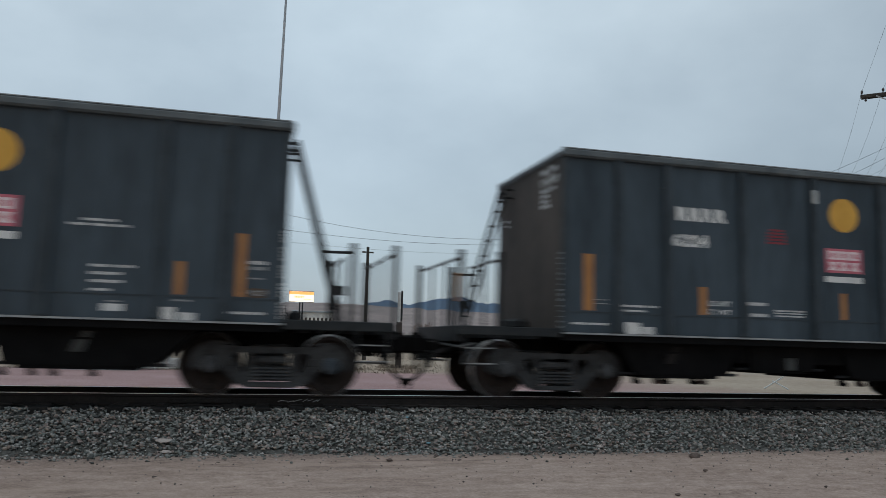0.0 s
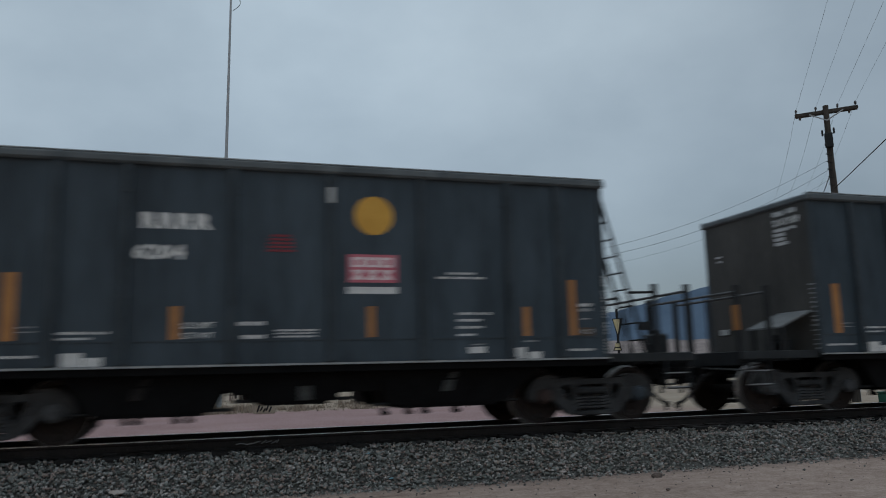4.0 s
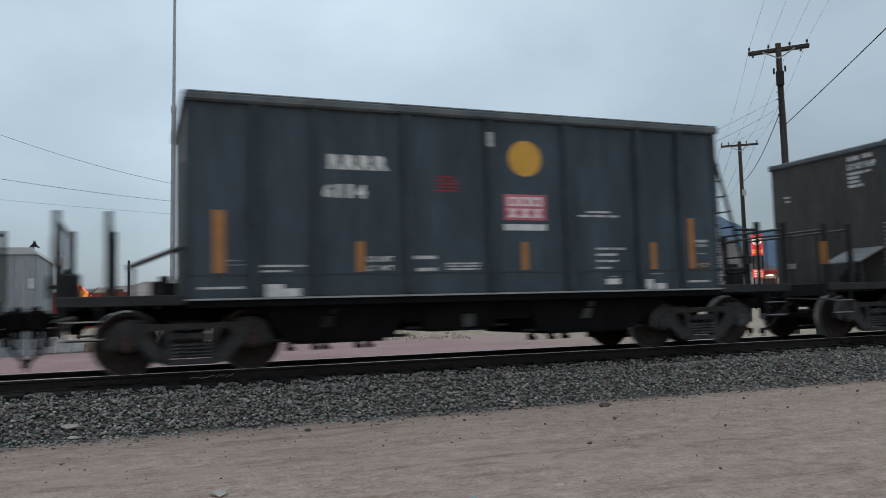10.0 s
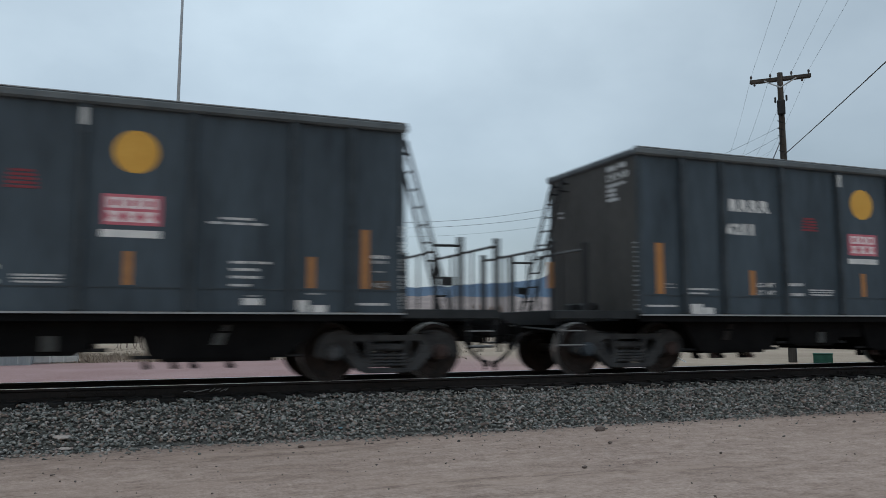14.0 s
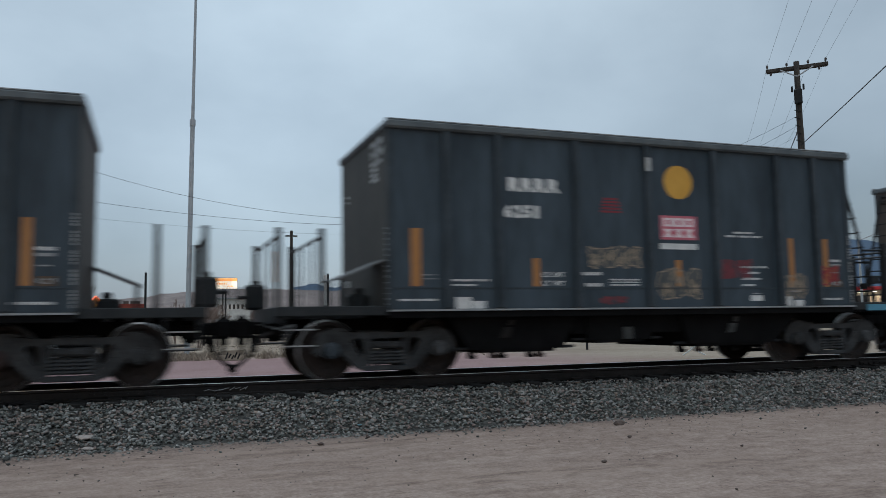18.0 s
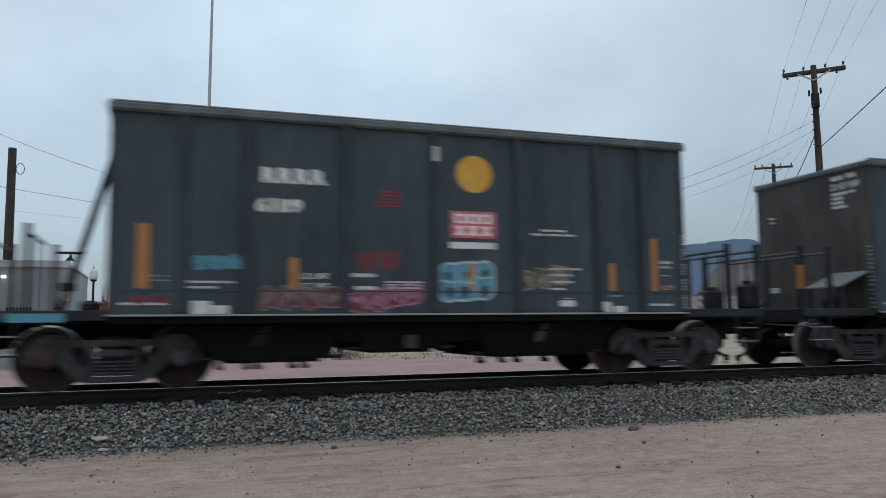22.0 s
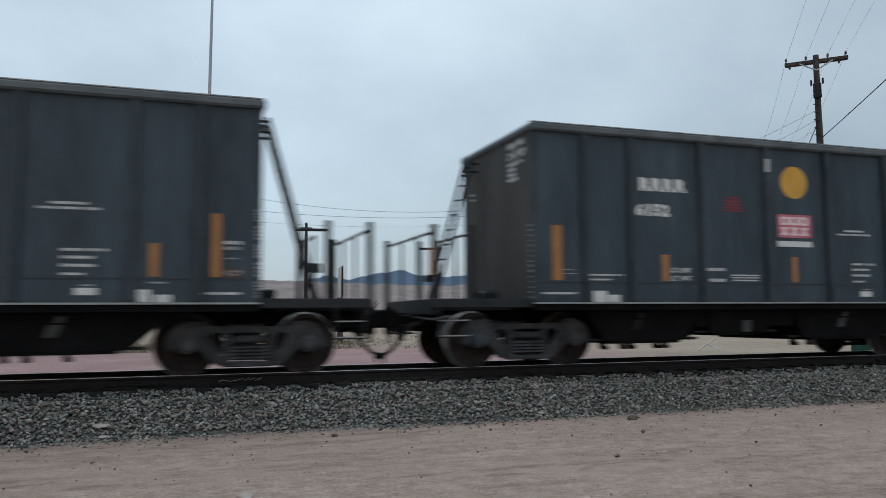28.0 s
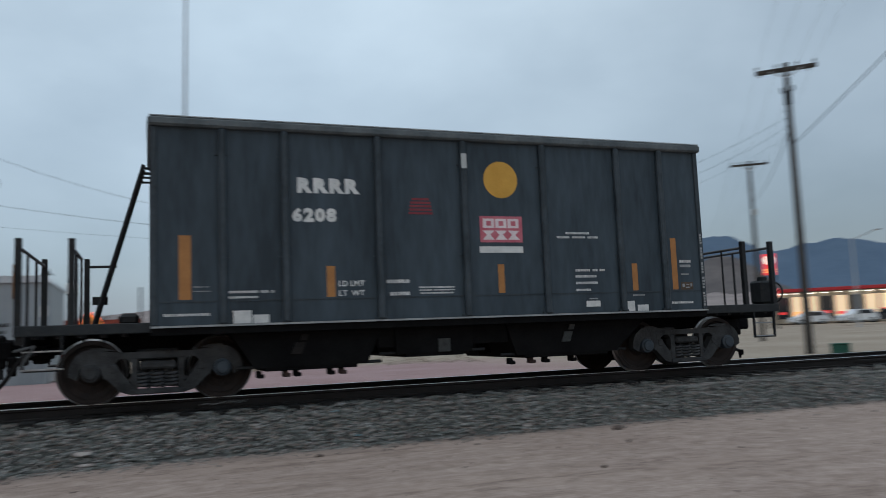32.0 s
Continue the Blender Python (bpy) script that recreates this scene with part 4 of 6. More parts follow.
def end_kit(car, which, flip, meshes):
    """The open platform at a car's end, built for the end at -x; flip turns it round to the other end.
    which: 'ladder' with a sloping ladder, or 'cover' with a brake and a sloping cover plate."""
    m = pose(0, 0, 0, 0, 0, 180 if flip else 0)

    def put(name, key, make, material, label="", parent=None):
        if key not in meshes:
            ob = meshes[key] = part(name, make(), material, parent or car, label)
        else:
            ob = part(name, meshes[key].data, material, parent or car, label)
        if parent is None:
            ob.matrix_basis = m
        return ob

    e, o = -END, -6.38

    deck = put("platform", "deck", lambda: boxed(o + 0.10, e, -0.60, 0.60, 1.07, 1.11), BLACK, "open steel platform at the car's end")
    for k, y in enumerate((-1.45, 1.45)):
        put("side_beam", "sbeam%d" % k, lambda: boxed(o, e + 0.02, y - 0.05, y + 0.05, 0.985, 1.13, 0.01), BEAM, "", deck)
    put("end_beam", "ebeam", lambda: boxed(o, o + 0.10, -1.40, 1.40, 0.88, 1.13, 0.01), BLACK, "", deck)
    for k in range(5):
        put("bearer", "bearer%d" % k, lambda: boxed(o + 0.2 + k * 0.28, o + 0.26 + k * 0.28, -1.40, 1.40, 0.95, 1.07), BLACK, "", deck)
    put("coupler", "coupler", lambda: box(box(box(boxed(-6.60, -5.6, -0.09, 0.09, 0.72, 0.92, 0.02), -6.86, -6.56, -0.17, 0.15, 0.66, 0.97, 0.04), -6.80, -6.66, -0.16, -0.04, 0.55, 1.02, 0.02),
                                               -6.30, -6.10, -0.28, 0.28, 0.60, 1.0, 0.03), NEARBLACK, "knuckle coupler")

    def hose():
        bm = bmesh.new()
        pts = [Vector((-6.42 - 0.44 * t, -0.40 + 0.24 * t, 0.70 - 0.50 * math.sin(t * 1.45) ** 1.1)) for t in np.linspace(0, 1, 10)]
        return tube(bm, [Vector((-6.24, -0.42, 0.76))] + pts, 0.032)

    put("air_hose", "hose", hose, RUBBER, "black rubber air hose hanging in a loop")
    put("hose_coupling", "glad", lambda: box(boxed(-6.90, -6.80, -0.20, -0.12, 0.13, 0.24, 0.015), -6.85, -6.82, -0.20, -0.14, 0.07, 0.16, 0.008), NEARBLACK)
    put("angle_cock", "cock", lambda: rod(rod(bmesh.new(), (-5.9, -0.44, 0.80), (-6.22, -0.42, 0.77), 0.045, seg=8), (-6.12, -0.44, 0.78), (-6.12, -0.60, 0.84), 0.016, seg=6), NEARBLACK)
    put("draft_block", "draft", lambda: box(box(boxed(-6.42, -6.05, -0.36, 0.36, 0.66, 0.89, 0.03), -6.56, -6.40, -0.24, 0.24, 0.58, 0.70, 0.02), -6.62, -6.50, -0.30, -0.20, 0.44, 0.72, 0.02), NEARBLACK)
    put("knuckle_pin", "kpin", lambda: rod(rod(bmesh.new(), (-6.72, -0.12, 0.40), (-6.72, -0.12, 1.04), 0.035, seg=8), (-6.60, 0.1, 0.86), (-6.60, -0.34, 0.52), 0.022, seg=6), BLACK)
    put("uncoupling_lever", "lever", lambda: rod(rod(rod(rod(bmesh.new(), (-6.36, -1.50, 0.80), (-6.36, -0.1, 0.86), 0.016, seg=6), (-6.36, -1.50, 0.80), (-6.12, -1.52, 0.86), 0.016, seg=6), (-6.12, -1.52, 0.86), (-6.30, -1.53, 0.56), 0.014, seg=6),
                                                 (-6.36, -0.1, 0.86), (-6.6, -0.05, 0.9), 0.016, seg=6), PALEPIPE, "worn grey uncoupling lever")

    def stirrup(bm, x, y):
        outline = [(x - 0.245, 1.0), (x - 0.245, 0.515), (x + 0.245, 0.515), (x + 0.245, 1.0), (x + 0.217, 1.0), (x + 0.217, 0.535), (x - 0.217, 0.535), (x - 0.217, 1.0)]
        return prism(bm, outline, y - 0.02, y + 0.02)

    for y in (-1.47, 1.47):
        step_ = put("corner_step", "step%g" % y, lambda: stirrup(bmesh.new(), -6.03, y), BLACK)
        for z in (0.545, 0.785):
            put("step_rung", "rung%g%g" % (y, z), lambda: boxed(-6.28, -5.78, y - 0.035, y + 0.0, z - 0.011, z + 0.011, 0.003), TREAD, "worn bright step rung", step_)

    # two railings across the platform with a walkway between them
    posts = [(-6.34, -1.43, 2.31, 0.085), (-6.34, -0.55, 2.20, 0.035), (-6.34, 0.40, 2.20, 0.035), (-6.34, 1.43, 2.31, 0.085), (-5.69, -1.43, 2.31, 0.085), (-5.69, -0.62, 2.18, 0.035)]
    far = 0.25 if which == "ladder" else 1.43
    posts += [(-5.69, 1.43, 2.31, 0.085), (-5.69, 0.25, 2.18, 0.035)] + ([] if which == "ladder" else [(-5.69, 0.85, 2.18, 0.03)])
    for k, (x, y, h, w) in enumerate(posts):
        put("railing_post", "rp%d" % k, lambda: boxed(x - w / 2, x + w / 2, y - w / 2, y + w / 2, 1.1, h, 0.006), BLACK)
    if not flip:
        put("post_reflector", "prefl", lambda: boxed(-6.392, -6.386, -1.52, -1.34, 1.5, 1.95), ORANGE, "orange reflective strip on the end post")
    # Handrails get the paler pipe colour in place of highlights on dark rails
    for k, (a, b) in enumerate((((-6.34, -1.43, 2.19), (-6.34, 1.43, 2.19)), ((-5.69, -1.43, 2.19), (-5.69, far, 2.19)))):
        put("handrail", "hr%d" % k, lambda: rod(bmesh.new(), a, b, 0.024, seg=8), PALEPIPE)
    if which == "ladder":
        a, b = Vector((-4.79, 0, 3.86)), Vector((-5.56, 0, 1.13))

        lad = put("ladder", "ladder", lambda: rod(bmesh.new(), a + Vector((0, 0.86, 0)), b + Vector((0, 0.86, 0)), 0.034, seg=6), BLACK, "steep steel ladder up to the car's rim")
        put("stile", "stile", lambda: rod(bmesh.new(), a + Vector((0, 1.30, 0)), b + Vector((0, 1.30, 0)), 0.034, seg=6), BLACK, "", lad)
        for y in (0.86, 1.30):
            put("top_strut", "strut%g" % y, lambda: rod(bmesh.new(), (-4.80, y, 3.80), (e + 0.01, y, 3.80), 0.025, seg=6), BLACK, "", lad)
            put("top_strut", "strutb%g" % y, lambda: rod(bmesh.new(), (-4.85, y, 3.64), (e + 0.01, y, 3.64), 0.02, seg=6), BLACK, "", lad)
        for k in range(9):
            p = a.lerp(b, (k + 0.6) / 9.4)
            put("rung", "rung%d" % k, lambda: rod(bmesh.new(), p + Vector((0, 0.80, 0)), p + Vector((0, 1.36, 0)), 0.015, seg=6), BLACK, "", lad)
        put("crosspiece", "crossp", lambda: boxed(-5.60, -5.36, 1.34, 1.40, 1.52, 1.66), BLACK)
        put("ladder_tie", "ltie", lambda: rod(bmesh.new(), (-5.69, 1.40, 2.17), (-5.22, 1.32, 2.17), 0.022, seg=6), BLACK)
        put("valve_box", "vbox", lambda: boxed(-5.12, -4.84, -0.52, -0.20, 1.12, 1.30, 0.05), BLACK)
        put("valve_box", "vbox2", lambda: boxed(-5.05, -4.85, 0.1, 0.4, 1.12, 1.3, 0.03), BLACK)
    else:
        def cover():
            bm = bmesh.new()
            prism(bm, [(e - 0.02, 1.84), (e - 0.02, 1.87), (e - 0.78, 1.56), (e - 0.78, 1.53)], -1.42, -0.55)
            return bm

        if not flip:
            put("pale_plate", "pplate", lambda: boxed(e - 0.03, e - 0.004, 0.98, 1.25, 1.53, 1.65, 0.004), PALETAG, "small pale plate on the end wall")
        put("cover_plate", "cover", cover, COVER, "sloping grey steel cover plate")

        for k, y in enumerate((-1.38, -0.62)):
            put("bracket", "brk%d" % k, lambda: boxed(e - 0.74, e - 0.68, y - 0.03, y + 0.03, 1.11, 1.56), BLACK)
        put("valve_case", "equip", lambda: box(boxed(e - 0.46, e - 0.08, -0.82, -0.62, 1.11, 1.33, 0.04), e - 0.34, e - 0.18, -0.78, -0.66, 1.32, 1.44, 0.03), BEAM)
        put("brake_cylinder", "bcyl", lambda: rod(bmesh.new(), (e - 0.36, -1.05, 1.11), (e - 0.36, -1.05, 1.33), 0.11, seg=14), BEAM)
        put("brake_stand", "bstand", lambda: box(boxed(-6.56, -6.20, 0.95, 1.30, 1.14, 1.58, 0.04), -6.44, -6.30, 1.06, 1.20, 1.56, 1.66, 0.01), BEAM, "brake box on the platform")

        def hand_wheel():
            bm = bmesh.new()
            for k in range(16):
                a0, a1 = k * math.pi / 8, (k + 1) * math.pi / 8
                rod(bm, (-6.68, 1.12 + 0.185 * math.cos(a0), 1.36 + 0.185 * math.sin(a0)), (-6.68, 1.12 + 0.185 * math.cos(a1), 1.36 + 0.185 * math.sin(a1)), 0.018, seg=6)
            for k in range(4):
                a0 = k * math.pi / 2 + 0.4
                rod(bm, (-6.68, 1.12, 1.36), (-6.68, 1.12 + 0.185 * math.cos(a0), 1.36 + 0.185 * math.sin(a0)), 0.008, seg=6)
            rod(bm, (-6.70, 1.12, 1.36), (-6.56, 1.12, 1.36), 0.03, seg=8)
            return bm

        put("brake_wheel", "bwheel", hand_wheel, BLACK, "round hand-brake wheel")


def build_car(number, ladder_left, meshes, brown=1):
    car = thing("freight_car", "dark grey steel hopper car with a yellow disc", "freight car", "cars of the train", (0, TRACK_Y, RAIL_Z))

    def put(name, key, make, material, label="", at=None, parent=None):
        if key not in meshes:
            ob = meshes[key] = part(name, make(), material, parent or car, label)
        else:
            ob = part(name, meshes[key].data, material, parent or car, label)
        if at is not None:
            ob.matrix_basis = at
        return ob

    def shell():
        bm = bmesh.new()
        for s in (-1, 1):
            y0, y1 = sorted((s * HALF, s * (HALF - 0.02)))
            box(bm, -END, END, y0, y1, SILL - 0.01, TOP - 0.05)
        return bm

    put("side_wall", "shell", shell, PAINT, "dark slate painted side sheets streaked with dust")
    for s in (-1, 1):
        put("end_wall", "endw%d" % brown, lambda: boxed(END - 0.025, END, -HALF + 0.021, HALF - 0.021, SILL, TOP - 0.05), RUSTY if brown else GREYEND, "brownish grimy end wall" if brown else "grey grimy end wall", pose(0, 0, 0, 0, 0, 0 if s > 0 else 180))
    put("floor_plate", "floorp", lambda: boxed(-END + 0.03, END - 0.03, -HALF + 0.03, HALF - 0.03, 1.5, 1.53), NEARBLACK)

    def rim():
        bm = bmesh.new()
        for s in (-1, 1):
            y0, y1 = sorted((s * (HALF + 0.095), s * (HALF - 0.10)))
            box(bm, -END - 0.05, END + 0.05, y0, y1, TOP - 0.125, TOP + 0.01, 0.03)
        for s in (-1, 1):
            x0, x1 = sorted((s * (END + 0.055), s * (END - 0.08)))
            box(bm, x0, x1, -HALF + 0.11, HALF - 0.11, TOP - 0.12, TOP + 0.005, 0.03)
        return bm

    chord = put("top_chord", "rim", rim, PAINT_RIM, "grey rim round the top")
    # Pale strips on the rim: the sky-lit top is put into their colour
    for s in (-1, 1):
        put("rim_edge", "redge%d" % s, lambda: boxed(-END - 0.02, END + 0.02, s * (HALF + 0.035) - 0.045, s * (HALF + 0.035) + 0.045, TOP + 0.0105, TOP + 0.026), RIM_EDGE, "upper edge painted pale for the sky's light", parent=chord)
    for s in (-1, 1):
        for k, x in enumerate(POSTS):
            put("side_post", "post", lambda: box(box(box(boxed(-0.052, 0.052, -0.095, 0.0, SILL + 0.015, TOP - 0.127, 0.022), -0.10, 0.10, -0.02, -0.0005, 2.03, 2.05), -0.10, 0.10, -0.02, -0.0005, 3.52, 3.54), -0.09, 0.09, -0.05, -0.0005, SILL + 0.016, SILL + 0.05), PAINT_POST, "", pose(x, s * HALF, 0, 0, 0, 0 if s < 0 else 180))
        for x in (-END + 0.035, END - 0.035):
            put("corner_post", "cpost", lambda: boxed(-0.045, 0.045, -0.03, 0.0, SILL + 0.015, TOP - 0.127, 0.01), PAINT_POST, "", pose(x, s * HALF, 0, 0, 0, 0 if s < 0 else 180))
        put("side_sill", "sill", lambda: box(boxed(-END, END, -0.055, 0.03, SILL - 0.02, SILL + 0.012, 0.006), -END, END, -0.02, 0.03, SILL - 0.12, SILL - 0.021), NEARBLACK, "", pose(0, s * HALF, 0, 0, 0, 0 if s < 0 else 180))
        put("sill_lip", "lip", lambda: boxed(-END, END, -0.062, -0.056, SILL - 0.018, SILL + 0.010), SLAB, "thin pale lip along the body's lower edge", pose(0, s * HALF, 0, 0, 0, 0 if s < 0 else 180))
    put("seam", "seam", lambda: boxed(-END + 0.08, END - 0.08, -HALF - 0.0085, -HALF - 0.0005, 1.395, 1.412), PAINT_POST, "welded seam along the side")
    put("center_sill", "csill", lambda: boxed(-6.2, 6.2, -0.22, 0.22, 0.72, 1.05, 0.02), NEARBLACK)
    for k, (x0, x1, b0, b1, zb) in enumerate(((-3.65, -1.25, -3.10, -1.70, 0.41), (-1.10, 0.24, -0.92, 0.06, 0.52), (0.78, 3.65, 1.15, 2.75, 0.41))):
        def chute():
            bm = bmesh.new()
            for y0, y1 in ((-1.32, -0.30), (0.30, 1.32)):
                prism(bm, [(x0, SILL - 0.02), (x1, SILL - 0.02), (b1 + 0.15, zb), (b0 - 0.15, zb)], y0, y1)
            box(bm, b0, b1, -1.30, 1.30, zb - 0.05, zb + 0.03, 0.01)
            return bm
        hop = put("hopper_chute", "chute%d" % k, chute, NEARBLACK, "near-black discharge hopper under the body")
        for q, xx in enumerate(((-3.17, -2.78, -2.62, -2.10, -1.92), (), (0.95, 1.33, 1.60, 2.11))[k]):
            put("door_arm", "arm%d%d" % (k, q), lambda: box(boxed(xx - 0.04, xx + 0.04, -1.18, -1.06, zb - 0.145, zb - 0.04, 0.012), xx - 0.02, xx + 0.075, -1.20, -1.10, zb - 0.15, zb - 0.09, 0.01), CAPRED if q in (1, 4) else NEARBLACK, parent=hop)
        put("door_bar", "dbar%d" % k, lambda: rod(bmesh.new(), (b0 - 0.4, -1.22, zb + 0.02), (b1 + 0.4, -1.22, zb + 0.02), 0.025, seg=6), BLACK, parent=hop)
        def plate():
            bm, xm = bmesh.new(), (-2.6, -0.28, 1.95)[k]
            if k == 1:
                return box(bm, xm - 0.10, xm + 0.10, -1.345, -1.322, 0.53, 0.74, 0.005)
            box(bm, xm - 0.11, xm + 0.05, -1.345, -1.322, 0.60, 0.77)
            box(bm, xm - 0.05, xm + 0.05, -1.345, -1.322, 0.80, 0.89)
            for v in bm.verts:
                v.co.x += (v.co.z - 0.62) * 0.38
            return bm

        put("chute_panel", "cpan%d" % k, plate, RAIL if k == 0 else CHUTEPLATE, parent=hop)
    for k, (x0, x1) in enumerate(((-1.36, -1.06), (0.16, 0.86))):
        for q, (y0, y1) in enumerate(((-1.28, -1.20), (1.20, 1.28))):
            put("cross_bearer", "cbear%d%d" % (k, q), lambda: boxed(x0, x1, y0, y1, 0.63, SILL - 0.03, 0.01), NEARBLACK)
    put("air_reservoir", "tank", lambda: lathe(bmesh.new(), [(0.02, 0.38), (0.12, 0.40), (0.15, 0.44), (0.15, 0.68), (0.12, 0.72), (0.02, 0.74)], "X", 14, (0, -1.05, 0.78)), NEARBLACK)
    # white stencils and a reflector on the end wall that faces the road
    for k, (y0, y1, z0, z1) in enumerate(((-0.92, -0.62, 3.76, 3.85), (-1.24, -1.0, 3.77, 3.86), (-1.02, -0.62, 3.45, 3.51), (-1.20, -1.06, 3.46, 3.51), (-0.90, -0.62, 3.36, 3.42),
                                          (-0.90, -0.62, 3.27, 3.33), (-0.98, -0.62, 3.18, 3.24), (1.05, 1.22, 3.2, 3.24), (1.05, 1.18, 3.1, 3.14))):
        put("end_stencil", "endm%d" % k, lambda: boxed(-END - 0.004, -END - 0.0005, y0, y1, z0, z1), STENCIL)
    tagged(part("end_lettering", TXT_HUMP, WHITE, car), kind="stuff").matrix_basis = pose(-END - 0.004, -0.62, 3.56, 0, 0, -90)

    def corner_marks():
        bm, rng = bmesh.new(), random.Random(7)
        for k in range(15):
            z = 1.14 + k * 0.085
            if rng.random() < 0.82:
                box(bm, -END - 0.004, -END - 0.0005, -1.525, -1.525 + rng.uniform(0.07, 0.15), z, z + rng.uniform(0.018, 0.042))
        return bm

    tagged(put("corner_stencil", "cmarks", corner_marks, DIMWHITE), kind="stuff")
    marks(car, number, meshes)
    end_kit(car, "ladder" if ladder_left else "cover", False, meshes.setdefault("kit_l" if ladder_left else "kit_c", {}))
    end_kit(car, "cover" if ladder_left else "ladder", True, meshes.setdefault("kit_c" if ladder_left else "kit_l", {}))
    tm = meshes.setdefault("truck", {})
    for x in (-4.58, 4.58):
        build_truck(car, x, tm)
    return car


def graffiti(car, colour, edge, x0, x1, z0, z1, seed, letters=4):
    """Unreadable spray-painted forms: thin fills, outlines and loose strokes, laid flat on the side."""
    rng = random.Random(seed)
    w = (x1 - x0) / letters
    h = z1 - z0
    slope = rng.uniform(0.0, 0.16) if h > 0.3 else 0.04
    hazy = colour == edge
    for k in range(letters):
        cx, cz = x0 + (k + 0.5) * w, (z0 + z1) / 2 + slope * w * (k - (letters - 1) / 2)
        ph = [rng.uniform(0, 6.28) for _ in range(4)]
        ring = []
        for q in range(24):
            a = 2 * math.pi * q / 24
            sq = 1.0 / max(abs(math.cos(a)), abs(math.sin(a))) ** 0.75
            r = sq * (0.80 + 0.12 * math.sin(3 * a + ph[0]) + 0.07 * math.sin(5 * a + ph[1]))
            ring.append((cx + math.cos(a) * r * w * 0.56, cz + math.sin(a) * r * h * 0.48))
        bm = bmesh.new()
        bm.faces.new([bm.verts.new((x, Y0 - 0.0012 - 0.0002 * k, z)) for x, z in ring])
        bm.normal_update()
        part("graffiti_form", bm, GRAF_THIN[colour], car, "thin " + colour + " spray-painted form")
        if not hazy:
            part("graffiti_outline", ribbon(ring + ring[:1], 0.022 if edge in ("tan", "grey") else 0.03, 0.0046 + 0.0002 * k), GRAF[edge], car, "sprayed " + edge + " outline")
        for q in range(3):
            n = 7
            ax, az = cx + rng.uniform(-0.32, -0.1) * w, cz + rng.uniform(-0.3, 0.3) * h
            bx, bz = cx + rng.uniform(0.1, 0.34) * w, cz + rng.uniform(-0.3, 0.3) * h
            pts = [(ax + (bx - ax) * t / n, az + (bz - az) * t / n + 0.12 * h * math.sin(t * 1.7 + ph[q])) for t in range(n + 1)]
            part("graffiti_stroke", ribbon(pts, 0.035 if hazy else 0.036 if edge in ("cyan", "white") else 0.024, 0.0062 + 0.0003 * q), GRAF_THIN[edge] if hazy else GRAF[edge], car)


def bubble_tag(car, fill, x0, x1, z0, z1, seed, letters=4):
    """Fat rounded spray-painted forms that run into each other: one soft fill, dark counters, pale rims and cross strokes."""
    rng = random.Random(seed)
    w, h = (x1 - x0) / letters, z1 - z0
    cx, cz = (x0 + x1) / 2, (z0 + z1) / 2
    lean = rng.uniform(0.005, 0.03)
    ring = []
    for q in range(72):
        a = 2 * math.pi * q / 72
        c, sn = math.cos(a), math.sin(a)
        u = math.copysign(abs(c) ** 0.32, c)
        v = math.copysign(abs(sn) ** 0.32, sn)
        bump = 0.055 * abs(math.sin(math.pi * (u + 1) / 2 * letters)) * math.copysign(1, sn)
        ring.append((cx + u * (x1 - x0) / 2, cz + v * h * 0.44 + bump * h * 1.6 + lean * u * h * 2.0))
    bm = bmesh.new()
    bm.faces.new([bm.verts.new((x, Y0 - 0.0014, z)) for x, z in ring])
    bm.normal_update()
    part("graffiti_form", bm, GRAF[fill], car, "soft blue-grey spray-painted fill")
    part("graffiti_outline", ribbon(ring + ring[:1], 0.042, 0.0046), GRAF["frost"], car, "sprayed pale blue outline")
    for k in range(letters):
        lx = x0 + (k + 0.5) * w
        lz = cz + lean * (lx - cx) / (x1 - x0) * h * 4
        for q in range(2):
            ax, az = lx + rng.uniform(-0.16, 0.10) * w, lz + (0.22 if q else -0.24) * h + rng.uniform(-0.05, 0.05) * h
            rx, rz = w * rng.uniform(0.15, 0.27), h * rng.uniform(0.08, 0.18)
            hole = bmesh.new()
            hole.faces.new([hole.verts.new((ax + rx * math.cos(t * 0.524), Y0 - 0.0030 - 0.0001 * q, az + rz * math.sin(t * 0.524) + 0.2 * rz * math.cos(t * 1.05))) for t in range(12)])
            hole.normal_update()
            part("graffiti_counter", hole, PAINT, car, "dark counter of a sprayed form")
        zs = lz + rng.uniform(-0.07, 0.10) * h
        pts = [(lx + (t / 6 - 0.5) * w * 0.95, zs + 0.03 * h * math.sin(t * 1.1 + k)) for t in range(7)]
        part("graffiti_stroke", ribbon(pts, 0.034, 0.0060 + 0.0002 * k), GRAF["frost"], car)
        if k:
            ex = x0 + k * w
            pts = [(ex + 0.06 * w * math.sin(t * 0.9 + k), lz - h * 0.40 + h * 0.8 * t / 6) for t in range(7)]
            part("graffiti_stroke", ribbon(pts, 0.026, 0.0072 + 0.0002 * k), GRAF["frost"], car)


LADDER_LEFT = (0, 4, 9, 10, 12, 13, 15, 17, 19)
MESHES = {}
CARS = {}
for car_no in range(-1, 20):
    CARS[car_no] = build_car(NUMBERS[car_no + 1], car_no in LADDER_LEFT, MESHES, 0 if car_no in (3, 4, 6, 7, 9, 11, 13, 14, 16, 17, 18) else 1)
    CARS[car_no].matrix_world = pose(TRAIN[0] + car_no * CAR_L + 3.90, TRACK_Y, RAIL_Z)


